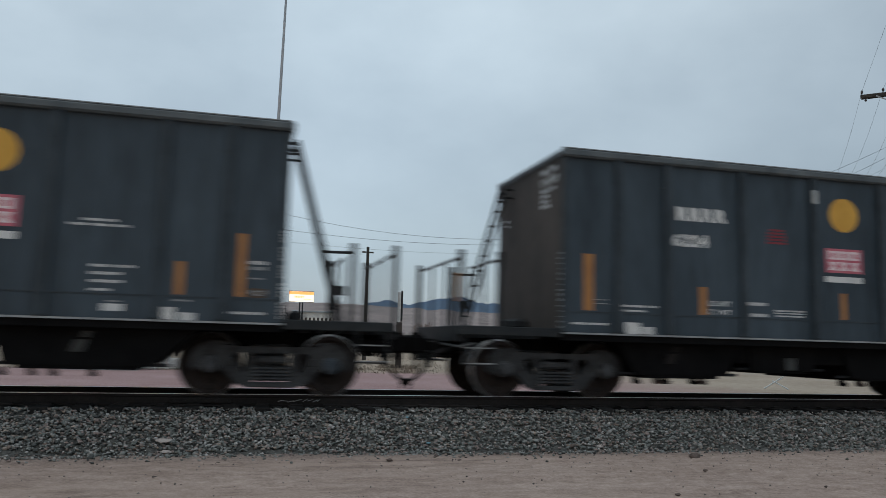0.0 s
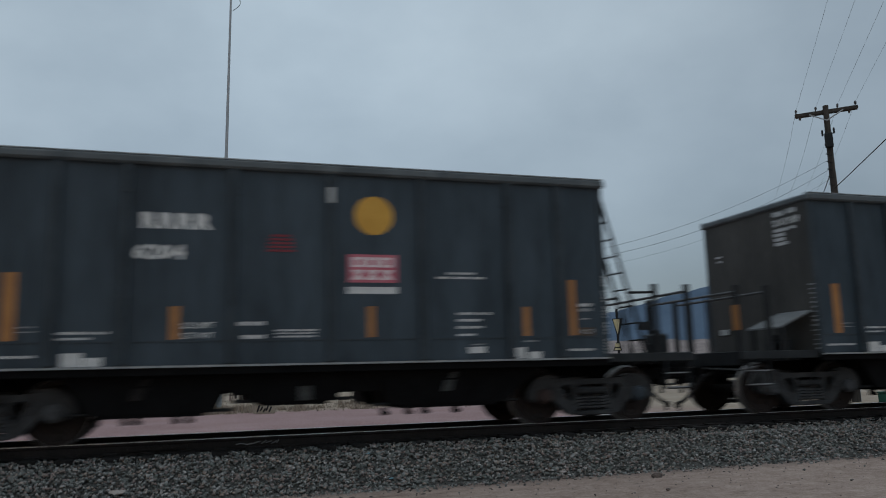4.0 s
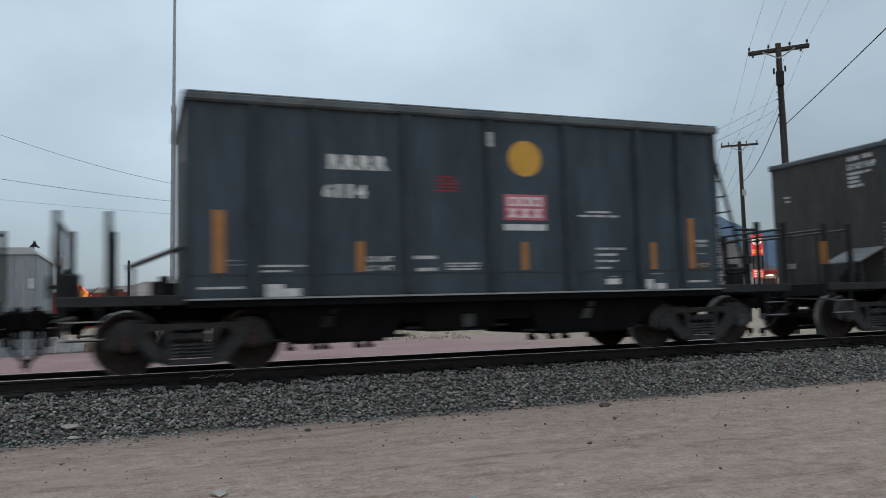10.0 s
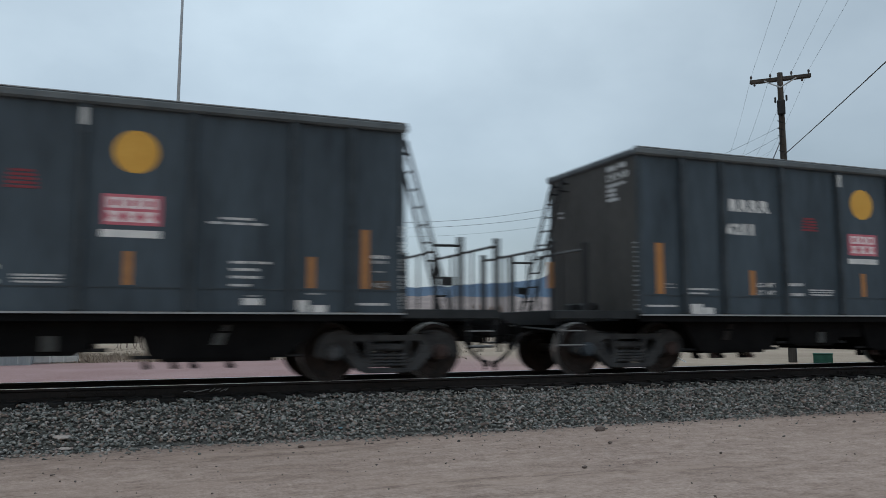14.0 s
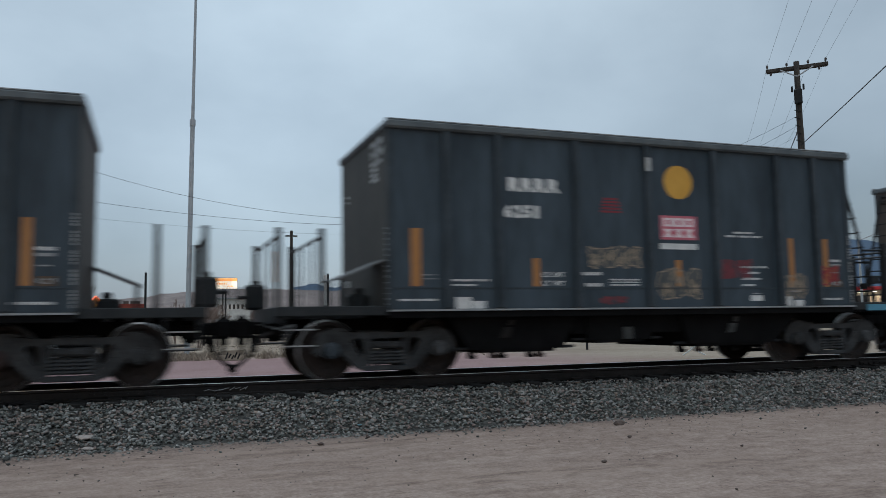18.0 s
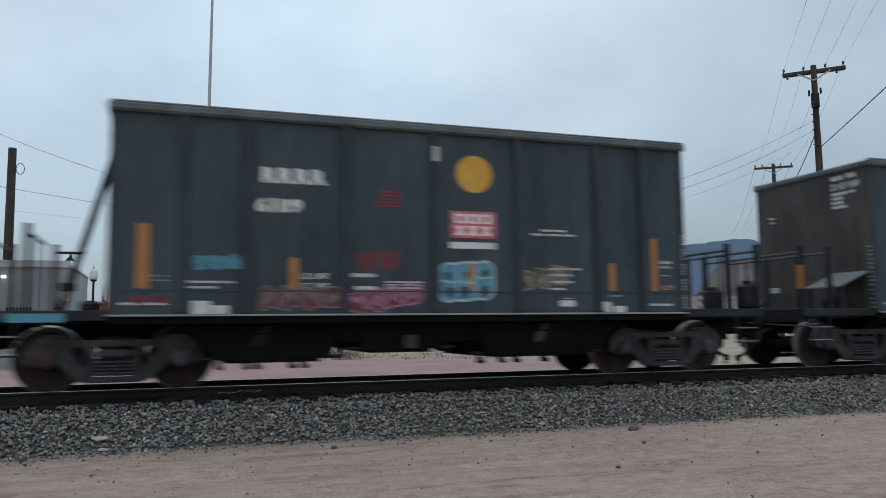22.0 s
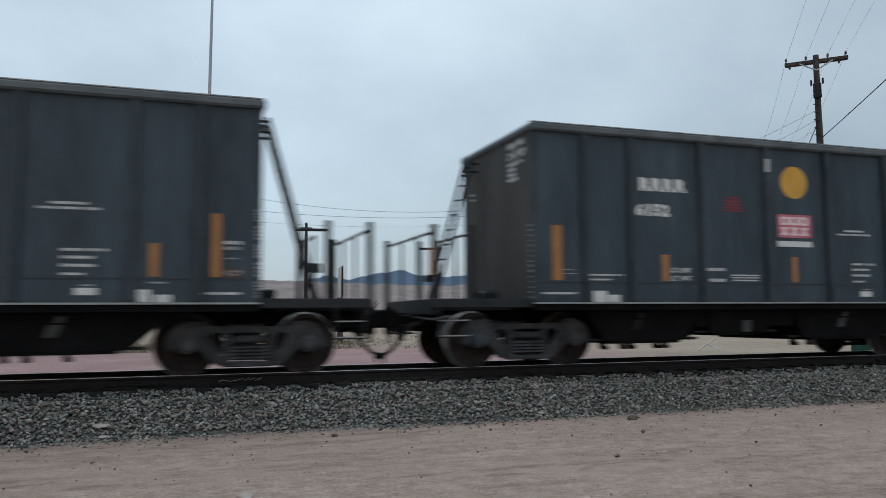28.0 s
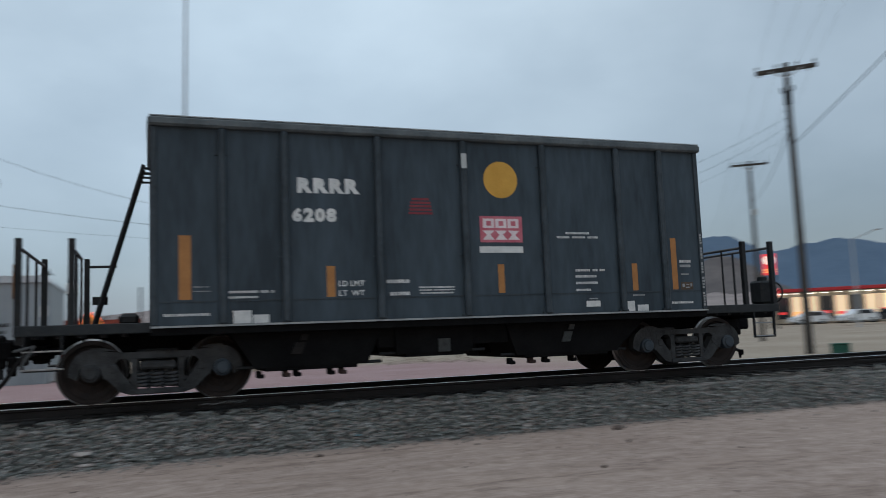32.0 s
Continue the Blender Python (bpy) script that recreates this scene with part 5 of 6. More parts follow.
def tag_marks(n, items):
    for k, (fill, edge, x0, x1, z0, z1, cnt) in enumerate(items):
        if edge == "cyan" and fill != "pink":
            bubble_tag(CARS[n], "mist" if fill == "black" else fill, x0, x1, z0, z1, n * 40 + k, cnt)
        else:
            graffiti(CARS[n], fill, edge, x0, x1, z0, z1, n * 40 + k, cnt)


tag_marks(11, (("grey", "tan", -1.15, -0.10, 1.72, 2.15, 4), ("grey", "tan", 0.22, 1.12, 1.16, 1.80, 3), ("red", "red", 1.58, 2.30, 1.52, 1.98, 2), ("red", "red", -0.95, -0.40, 1.12, 1.28, 2),
               ("grey", "tan", 2.95, 3.55, 1.18, 1.70, 3), ("orange", "red", 3.95, 4.35, 1.44, 1.85, 2)))
tag_marks(12, (("pink", "cyan", -3.66, -2.74, 1.38, 1.88, 3), ("tan", "tan", -2.28, -1.82, 1.55, 2.06, 2), ("teal", "cyan", -2.5, -1.30, 1.09, 1.48, 4), ("black", "cyan", -1.2, -0.08, 1.22, 1.54, 5),
               ("red", "red", -1.1, -0.28, 1.72, 2.02, 3), ("tan", "grey", 0.15, 1.0, 1.44, 1.70, 3), ("cyan", "teal", 0.3, 1.06, 1.14, 1.36, 4), ("tan", "grey", 1.45, 2.0, 1.42, 1.66, 3),
               ("cyan", "teal", 3.86, 4.42, 1.10, 1.40, 3), ("cyan", "red", 3.18, 3.5, 1.82, 2.06, 1), ("red", "red", -4.5, -3.85, 1.22, 1.55, 2)))
tag_marks(13, (("red", "red", -4.4, -3.85, 1.18, 1.36, 2), ("cyan", "blue", -3.55, -2.90, 1.70, 1.92, 3), ("red", "grey", -2.65, -1.42, 1.10, 1.50, 4), ("red", "pink", -1.36, -0.15, 1.10, 1.50, 4),
               ("red", "red", -1.2, -0.5, 1.70, 2.05, 2), ("blue", "cyan", 0.12, 1.05, 1.28, 1.86, 3), ("grey", "tan", 1.50, 2.40, 1.45, 1.84, 3)))
tag_marks(14, (("black", "cyan", -2.76, -1.50, 1.13, 1.67, 4), ("black", "cyan", -1.30, -0.10, 1.13, 1.67, 4)))


def end_tag(car, face, spots, size):
    """A blue scribble on an end wall; face is the side of the car that it faces."""
    for k, (y, z) in enumerate(spots):
        loop = []
        for q in range(11):
            a = q * 0.628
            r = size * (1 + 0.3 * math.sin(3 * a + k))
            loop.append(Vector((face * (END + 0.004), y + r * math.cos(a), z + 1.2 * r * math.sin(a))))
        bm = tube(bmesh.new(), loop, 0.02, 4)
        part("graffiti_stroke", bm, GRAF["blue"], car, "blue spray-painted scrawl on the end wall")


end_tag(CARS[15], -1, ((-0.55, 2.75), (-0.25, 2.72), (-0.7, 2.3), (-0.4, 2.28)), 0.15)
end_tag(CARS[14], 1, ((0.35, 2.55), (0.75, 2.45), (0.5, 2.05), (0.95, 2.0), (0.6, 2.3)), 0.22)
for n in (11, 13):
    part("graffiti_patch", boxed(-5.9, -5.2, -1.506, -1.5015, 0.97, 1.09) if n == 13 else boxed(5.1, 5.7, -1.506, -1.5015, 0.97, 1.09), GRAF["blue"], CARS[n], "blue sprayed patch on the platform beam")


# ---- behind the track ----
def polar(az, r, z=0.0):
    return (r * math.sin(radians(az)), r * math.cos(radians(az)), z)


def high(el, r):
    """The height seen at an elevation, at a distance."""
    return EYE[2] + r * math.tan(radians(el))


def hill(name, label, profile, r0, depth, material, seed, rough):
    """A range of hills as one rising sheet, its crest given by azimuth and elevation."""
    az = np.linspace(profile[0][0], profile[-1][0], 260)
    top = np.interp(az, [p[0] for p in profile], [p[1] for p in profile])
    verts, rows = [], 14
    for j in range(rows):
        f = j / (rows - 1)
        r = r0 + depth * f
        for a, e in zip(az, top):
            z = high(e, r0 + depth) * (f ** 1.3) + rough * f * noise.noise(Vector((a * 0.9, f * 4, seed))) + rough * 0.4 * f * noise.noise(Vector((a * 3.1, f * 9, seed)))
            verts.append((*polar(a, r)[:2], z - (8 if j == 0 else 0)))
    n = len(az)
    faces = [(j * n + i, j * n + i + 1, (j + 1) * n + i + 1, (j + 1) * n + i) for j in range(rows - 1) for i in range(n - 1)]
    ob = part(name, raw_mesh(name, verts, faces), material)
    for f in ob.data.polygons:
        f.use_smooth = True
    tagged(ob, label, "mountain", kind="structure")


hill("mountain", "mountain range on the horizon with haze painted in as blue", ((-2, 2.0), (4, 2.5), (9, 2.55), (10.7, 3.05), (12.3, 2.7), (14, 3.15), (16, 3.4), (18, 2.9), (20, 2.95), (26, 3.25), (28, 3.45), (30.5, 4.3), (32, 4.55), (33.6, 5.0), (36.7, 5.6), (39, 5.75), (40.5, 5.8), (42, 5.0), (43.3, 4.5),
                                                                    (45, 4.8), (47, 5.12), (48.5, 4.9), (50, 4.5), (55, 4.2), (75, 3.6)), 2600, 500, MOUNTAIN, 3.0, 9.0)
hill("backdrop_ridge", "dull brown bare ridge before the mountains", ((34.5, 1.0), (36.3, 1.4), (37.2, 2.6), (38.2, 3.9), (39.5, 4.5), (41, 4.2), (42, 3.6), (43.5, 2.3), (46, 1.0)), 1500, 300, RIDGE, 5.0, 5.0)
hill("backdrop_plain", "low brown hills with haze painted in as a paler tone", ((-40, 1.2), (-12, 1.5), (-2, 2.0), (3, 2.6), (7, 2.7), (12, 2.5), (18, 2.3), (26, 2.2), (36, 2.0), (50, 1.6), (75, 1.4)), 700, 500, MESA, 8.0, 3.0)


def wire(bm, a, b, sag, r=0.012, n=18):
    a, b = Vector(a), Vector(b)
    pts = [a.lerp(b, k / n) - Vector((0, 0, sag * 4 * (k / n) * (1 - k / n))) for k in range(n + 1)]
    for p, q in zip(pts, pts[1:]):
        rod(bm, p, q, r, seg=4)


def utility_pole(az, r, top, arm_turn, label, transformer=False, lean=0.0):
    x, y, _ = polar(az, r)
    z0 = rise(x, y)
    pole = thing("utility_pole", label, "utility pole", "poles of the power line", (x, y, z0))
    h = top - z0
    bm = bmesh.new()
    rod(bm, (0, 0, -0.3), (0, 0, h + 0.25), 0.17, 0.115, seg=14)
    part("pole", bm, WOOD, pole)
    arm = part("crossarm", boxed(-1.21, 1.21, -0.055, 0.055, h - 0.07, h + 0.07, 0.008), WOOD, pole)
    arm.matrix_basis = pose(0, 0, 0, 0, 0, arm_turn)
    if transformer:
        ob = part("crossarm", boxed(-1.19, 1.19, 0.13, 0.23, h - 0.065, h + 0.06, 0.008), WOOD, pole)
        ob.matrix_basis = pose(0, 0, 0, 0, 0, arm_turn)
        for x_ in (-1.02, 0.86):
            ob = part("hanging_insulator", lathe(bmesh.new(), [(0.02, h - 0.07), (0.05, h - 0.10), (0.03, h - 0.13), (0.055, h - 0.16), (0.03, h - 0.22)], "Z", 10, (x_, 0, 0)), INSUL, pole)
            ob.matrix_basis = pose(0, 0, 0, 0, 0, arm_turn)
    for s in (-1, 1):
        ob = part("brace", rod(bmesh.new(), (s * 0.64, -0.06, h - 0.05), (0, -0.12, h - 0.42), 0.028, seg=6), GALV, pole, "flat steel crossarm brace")
        ob.matrix_basis = pose(0, 0, 0, 0, 0, arm_turn)
    for x_ in (-1.15, -0.38 if transformer else -0.7, 0.45, 1.12):
        ob = part("insulator", lathe(bmesh.new(), [(0.015, h + 0.07), (0.02, h + 0.12), (0.05, h + 0.14), (0.045, h + 0.18), (0.055, h + 0.20), (0.03, h + 0.26)], "Z", 10, (x_, 0, 0)), INSUL, pole)
        ob.matrix_basis = pose(0, 0, 0, 0, 0, arm_turn)
    if transformer:
        ob = part("fuse_box", box(box(boxed(-0.16, 0.16, -0.30, -0.10, h - 1.62, h - 1.0, 0.03), -0.26, -0.18, -0.26, -0.16, h - 1.1, h - 0.85, 0.02), 0.18, 0.26, -0.26, -0.16, h - 1.05, h - 0.8, 0.02), BLACK, pole, "dark equipment box on the pole")
        ob.matrix_basis = pose(0, 0, 0, 0, 0, arm_turn)
        for k in range(5):
            part("bracket", rod(bmesh.new(), (-0.34, -0.1, h - 1.9 - k * 0.32), (0.05, -0.1, h - 1.95 - k * 0.32), 0.02, seg=5), BLACK, pole)
        bm = bmesh.new()
        rod(bm, (0.19, -0.02, 0), (0.14, -0.02, h - 2.6), 0.03, seg=6)
        part("conduit", bm, GALV, pole)
    else:
        part("pole_tag", boxed(-0.16, 0.16, -0.24, -0.17, h - 3.5, h - 3.1, 0.01), PALETAG, pole, "pale box strapped to the pole")
    return pole


P1, P1_H = polar(45.0, 36.0), high(16.4, 36.0)
P2, P2_H = polar(42.2, 57.4), high(10.45, 57.4)
LINE = Vector((P2[0] - P1[0], P2[1] - P1[1], 0)).normalized()
ARM_TURN = math.degrees(math.atan2(LINE.y, LINE.x)) - 90
utility_pole(45.0, 36.0, P1_H, -45, "weathered wooden utility pole with a crossarm", True)
utility_pole(42.2, 57.4, P2_H, ARM_TURN, "distant weathered wooden utility pole with a crossarm")
across = Vector((LINE.y, -LINE.x, 0))
across1 = Vector((math.cos(radians(-45)), math.sin(radians(-45)), 0))
bm = bmesh.new()
behind = Vector((*P1[:2], P1_H)) - LINE * 62
for off in (-1.15, -0.38, 0.45, 1.12):
    a = Vector((*P1[:2], P1_H + 0.22)) + across1 * off
    wire(bm, a, behind + across * off, 0.35, 0.0042, 26)
    wire(bm, a, Vector((*P2[:2], P2_H + 0.22)) + across * off, 0.5, 0.0045)
    wire(bm, Vector((*P2[:2], P2_H + 0.22)) + across * off, Vector((*P2[:2], P2_H + 2)) + across * off + LINE * 60, 1.0, 0.009)
tagged(part("power_line", bm, WIRE), "thin power wires strung between the poles", "wires", kind="stuff")
bm = bmesh.new()
a = Vector((*P1[:2], P1_H - 3.35))
wire(bm, a, a + Vector((-29.7, -46.2, 0.75)), 0.4, 0.022, 26)
wire(bm, a + Vector((0, 0, 0.85)), Vector((*P2[:2], P2_H - 2.6)), 0.5, 0.02)
tagged(part("telephone_cable", bm, WIRE), "thick sagging black cable strung from the pole", "cable", kind="stuff")
bm = bmesh.new()
for knots in (((-5.4, 6.0), (2.25, 5.04), (12.4, 5.34), (16.5, 6.07), (P1[0], 9.6)), ((-3.3, 6.9), (2.25, 5.5), (12.4, 5.56), (16.5, 6.43), (P1[0], 10.0)),
              ((-4.7, 5.2), (2.0, 4.67), (12.4, 5.0), (16.5, 5.7), (P1[0], 9.2))):
    bend = np.polyfit([k[0] for k in knots], [k[1] for k in knots], 3)
    xs_ = np.linspace(-14, P1[0], 44)
    pts_ = [Vector((x, 27.5 + (P1[1] - 27.5) * (x + 14) / (P1[0] + 14), float(np.polyval(bend, x)))) for x in xs_]
    for p, q in zip(pts_, pts_[1:]):
        rod(bm, p, q, 0.0055 if knots[0][1] != 5.2 else 0.003, seg=4)
tagged(part("service_wires", bm, WIRE), "sagging service wires crossing the lot behind the track", "wires", kind="stuff")


def mast():
    x, y, _ = polar(2.18, 46)
    h = high(27.3, 46)
    ob = thing("antenna_mast", "tall thin grey steel mast with a small aerial on top", "mast", at=(x, y, 0))
    ob.matrix_world = pose(x, y, 0, 0, 0.6, 0)
    hj = high(14.1, 46)
    bm = bmesh.new()
    rod(bm, (0, 0, -0.1), (0, 0, hj), 0.145, 0.125, seg=14)
    part("lower_tube", bm, GALV, ob)
    bm = bmesh.new()
    rod(bm, (0, 0, hj - 0.02), (0.0, 0, h), 0.095, 0.054, seg=12)
    part("upper_tube", bm, GALV, ob)
    part("collar", rod(bmesh.new(), (0, 0, hj - 0.18), (0, 0, hj + 0.18), 0.16, seg=14), GALV, ob)
    part("base_collar", rod(bmesh.new(), (0, 0, 2.15), (0, 0, 2.25), 0.18, seg=14), GALV, ob)
    part("base_plate", box(boxed(-0.25, 0.25, -0.25, 0.25, 0, 0.04), -0.14, 0.14, -0.14, 0.14, 0.04, 0.3, 0.02), GALV, ob)
    part("aerial_arm", rod(bmesh.new(), (-1.45, 0, h - 0.53), (0.15, 0, h - 0.64), 0.021, seg=6), BLACK, ob)
    bm = bmesh.new()
    pts = [Vector((0.07 + 0.49 * math.sin(t * 3.0), 0, h - 0.7 - 1.15 * t)) for t in np.linspace(0, 1, 9)]
    for p, q in zip(pts, pts[1:]):
        rod(bm, p, q, 0.018, seg=5)
    part("aerial_lead", bm, BLACK, ob)


mast()


def bare_tree(az, r, h, seed, spread_=0.5, stems=1, name="bare_tree", material=None, label="leafless tree with fine winter twigs", depth=5):
    """Forking limbs that thin out to twigs."""
    rng = random.Random(seed)
    x, y, _ = polar(az, r)
    tree = thing(name, label, "tree" if name == "bare_tree" else "shrub", at=(x, y, rise(x, y)))
    bars = {"trunk": [], "crown": []}

    def limb(p, d, length, rad, level):
        q = p + d * length
        bars["trunk" if level < 2 else "crown"].append((p, q, max(rad, 0.0125), max(rad * 0.7, 0.009), 6 if level < 2 else 3))
        if level >= depth:
            return
        for _ in range(rng.choice((2, 3, 3)) if level else 4):
            nd = (d + Vector((rng.uniform(-1, 1), rng.uniform(-1, 1), rng.uniform(-0.2, 0.75))) * spread_).normalized()
            limb(p.lerp(q, rng.uniform(0.55, 1.0)), nd, length * rng.uniform(0.55, 0.82), rad * 0.58, level + 1)

    for k in range(stems):
        d = Vector((rng.uniform(-0.3, 0.3), rng.uniform(-0.3, 0.3), 1)).normalized() if stems > 1 else Vector((rng.uniform(-0.08, 0.08), 0, 1))
        limb(Vector((rng.uniform(-0.3, 0.3) * (stems - 1) / 2, 0, -0.05)), d, h * 0.36, h * (0.022 if stems == 1 else 0.012), 0)
    for piece, rods in bars.items():
        verts, faces = [], []
        for p, q, r0, r1, seg in rods:
            m = (q - p).to_track_quat("Z", "Y").to_matrix()
            n = len(verts)
            for end, r in ((p, r0), (q, r1)):
                verts += [end + m @ Vector((r * math.cos(6.2832 * a / seg), r * math.sin(6.2832 * a / seg), 0)) for a in range(seg)]
            faces += [(n + a, n + (a + 1) % seg, n + seg + (a + 1) % seg, n + seg + a) for a in range(seg)]
            faces += [tuple(n + seg + a for a in range(seg))]
        part(piece, raw_mesh(piece, verts, faces), material or BARK, tree)


bare_tree(-3.6, 62, 5.6, 3)
bare_tree(-9.0, 60, 5.2, 9, 0.6)
bare_tree(-11.5, 55, 6.0, 19, 0.6)
bare_tree(3.3, 66, 4.6, 12, 0.35)
bare_tree(-12.8, 48, 5.0, 23, 0.65)
bare_tree(-13.8, 52, 5.4, 27, 0.65)
for az, r, h, seed in ((0.2, 62, 3.0, 31), (1.2, 63, 3.8, 32), (2.9, 60, 3.6, 33), (3.9, 62, 3.7, 41), (-0.6, 63, 2.8, 42), (6.9, 70, 3.4, 35), (7.5, 72, 3.2, 36), (13.5, 75, 3.6, 37), (24.5, 80, 4.2, 38)):
    bare_tree(az, r, h, seed, 0.6, 4, "leafless_shrub", TWIG, "leafless reddish-brown winter shrub", 5)


def grass_tufts():
    rng = np.random.default_rng(8)
    verts, faces = [], []
    for k in range(1500):
        clump = k < 90
        az, r = (rng.choice((-2.6, -1.2, 0.3, 1.6, 3.0, 7.5, 12.0)) + rng.normal(0, 1.1), rng.uniform(37, 46)) if clump else (rng.uniform(-14, 24), rng.uniform(37, 64))
        x, y, _z = polar(az, r)
        for _b in range(46 if clump else 4):
            bx, by = x + rng.normal(0, 0.2 if clump else 0.12), y + rng.normal(0, 0.12)
            h, a, lean = rng.uniform(0.08, 0.30) if clump else rng.uniform(0.04, 0.12), rng.uniform(0, 3.14), rng.normal(0, 0.12)
            w = 0.03
            n = len(verts)
            z = rise(bx, by)
            verts += [(bx - w * math.cos(a), by - w * math.sin(a), z), (bx + w * math.cos(a), by + w * math.sin(a), z), (bx + lean, by + lean * 0.5, z + h)]
            faces.append((n, n + 1, n + 2))
    tagged(part("dry_grass", raw_mesh("dry_grass", verts, faces), GRASS), "tufts of dry straw-coloured winter grass", "grass", kind="stuff")


grass_tufts()


def silver_building():
    """A small metal-sided shed at the back of the lot."""
    r = 36.0
    x1, y1, _ = polar(-6.15, r)
    x0 = polar(-10.8, r)[0]
    b = thing("metal_shed", "silver-grey ribbed metal shed with a pale flat roof", "building", at=(0, y1, 0))
    h = high(4.2, r)
    part("wall", boxed(x0, x1, 0, 7, 0, h), SIDING, b)
    ribs = None
    x = x0 + 0.2
    while x < x1 - 0.05:
        ob = part("rib", ribs.data if ribs else boxed(-0.03, 0.03, -0.025, 0, 0.05, h - 0.02, 0.008), SIDING, b)
        ribs = ribs or ob
        ob.matrix_basis = pose(x, 0, 0)
        x += 0.38
    part("roof", prism(bmesh.new(), [(x0 - 0.08, h), (x1 + 0.08, h), (x1 - 0.15, h + 0.28), (x0 + 0.15, h + 0.28)], -0.1, 7.1), PALEROOF, b, "pale sheet roof")
    part("corner_trim", boxed(x1 - 0.03, x1 + 0.04, -0.05, 0.05, 0, h), SIDING, b)
    part("notice", boxed(x1 - 0.28, x1 - 0.04, -0.05, -0.03, high(2.0, r), high(2.65, r), 0.004), CONCRETE, b, "small white notice board")
    for z, xa, n in ((high(1.5, r), x0 + 0.55, 8), (high(1.05, r), x0 + 0.75, 5)):
        for q in range(n):
            part("sign_bar", boxed(xa + q * 0.12, xa + q * 0.12 + 0.085, -0.034, -0.027, z - 0.07, z + 0.07), BLACK, b)
    part("wall_lamp", boxed(x0 + 0.35, x0 + 0.5, -0.12, -0.03, h - 0.45, h - 0.35, 0.02), HEAD, b, "small lit wall lamp")
    v = thing("weather_vane", "small black weather vane on the shed's corner", "weather vane", at=(x1 - 0.1, y1 + 0.2, h + 0.28))
    part("stem", rod(bmesh.new(), (0, 0, -0.15), (0, 0, 0.3), 0.02, seg=6), BLACK, v)
    part("arrow", prism(bmesh.new(), [(-0.2, 0.0), (0.06, 0.3), (0.1, 0.14), (0.26, -0.02), (0.05, 0.04)], -0.012, 0.012), BLACK, v)


silver_building()
pole_x, pole_y, _ = polar(-9.85, 47)
wp = thing("wooden_pole", "thick weathered wooden pole with a wire loop", "utility pole", at=(pole_x, pole_y, 0))
part("pole", rod(bmesh.new(), (0, 0, -0.2), (0, 0, high(11.7, 47)), 0.26, 0.20, seg=14), WOOD, wp)
bm = bmesh.new()
for k in range(10):
    a0, a1 = k * 0.628, (k + 1) * 0.628
    rod(bm, (0.42 + 0.2 * math.cos(a0), -0.1, high(10.4, 47) + 0.3 * math.sin(a0)), (0.42 + 0.2 * math.cos(a1), -0.1, high(10.4, 47) + 0.3 * math.sin(a1)), 0.02, seg=5)
part("wire_loop", bm, BLACK, wp)
px_, py_, _ = polar(9.22, 62)
tp_ = thing("thin_pole", "thin dark wooden pole with a short crossarm", "utility pole", at=(px_, py_, rise(px_, py_)))
part("pole", rod(bmesh.new(), (0, 0, -0.2), (0, 0, high(6.8, 62) - rise(px_, py_)), 0.16, 0.11, seg=10), WOOD, tp_)
part("crossarm", boxed(-0.45, 0.45, -0.05, 0.05, high(6.35, 62), high(6.35, 62) + 0.12), WOOD, tp_)
px_, py_, _ = polar(-0.55, 95)
sp_ = thing("stub_pole", "short dark pole standing behind the roof", "pole", at=(px_, py_, rise(px_, py_)))
part("post", rod(bmesh.new(), (0, 0, -0.2), (0, 0, high(3.8, 95) - rise(px_, py_)), 0.14, 0.13, seg=10), BLACK, sp_)


def globe_lamp():
    r = 48
    x, y, _ = polar(-4.8, r)
    lamp = thing("globe_lamp", "black lamp post with a pale unlit globe", "street lamp", at=(x, y, 0))
    part("post", rod(bmesh.new(), (0, 0, 0), (0, 0, high(3.3, r)), 0.085, 0.06, seg=10), BLACK, lamp)
    part("foot", lathe(bmesh.new(), [(0.2, 0), (0.2, 0.1), (0.12, 0.25), (0.09, 0.6)], "Z", 12), BLACK, lamp)
    z = high(3.3, r)
    part("cap", lathe(bmesh.new(), [(0.07, z), (0.18, z + 0.06), (0.19, z + 0.12)], "Z", 12), BLACK, lamp)
    part("finial", rod(bmesh.new(), (0, 0, z + 0.72), (0, 0, z + 1.02), 0.035, 0.01, seg=6), BLACK, lamp)
    part("globe", lathe(bmesh.new(), [(0.15, z + 0.12), (0.215, z + 0.24), (0.22, z + 0.55), (0.18, z + 0.67), (0.06, z + 0.72)], "Z", 14), FROST, lamp, "pale frosted globe")


globe_lamp()


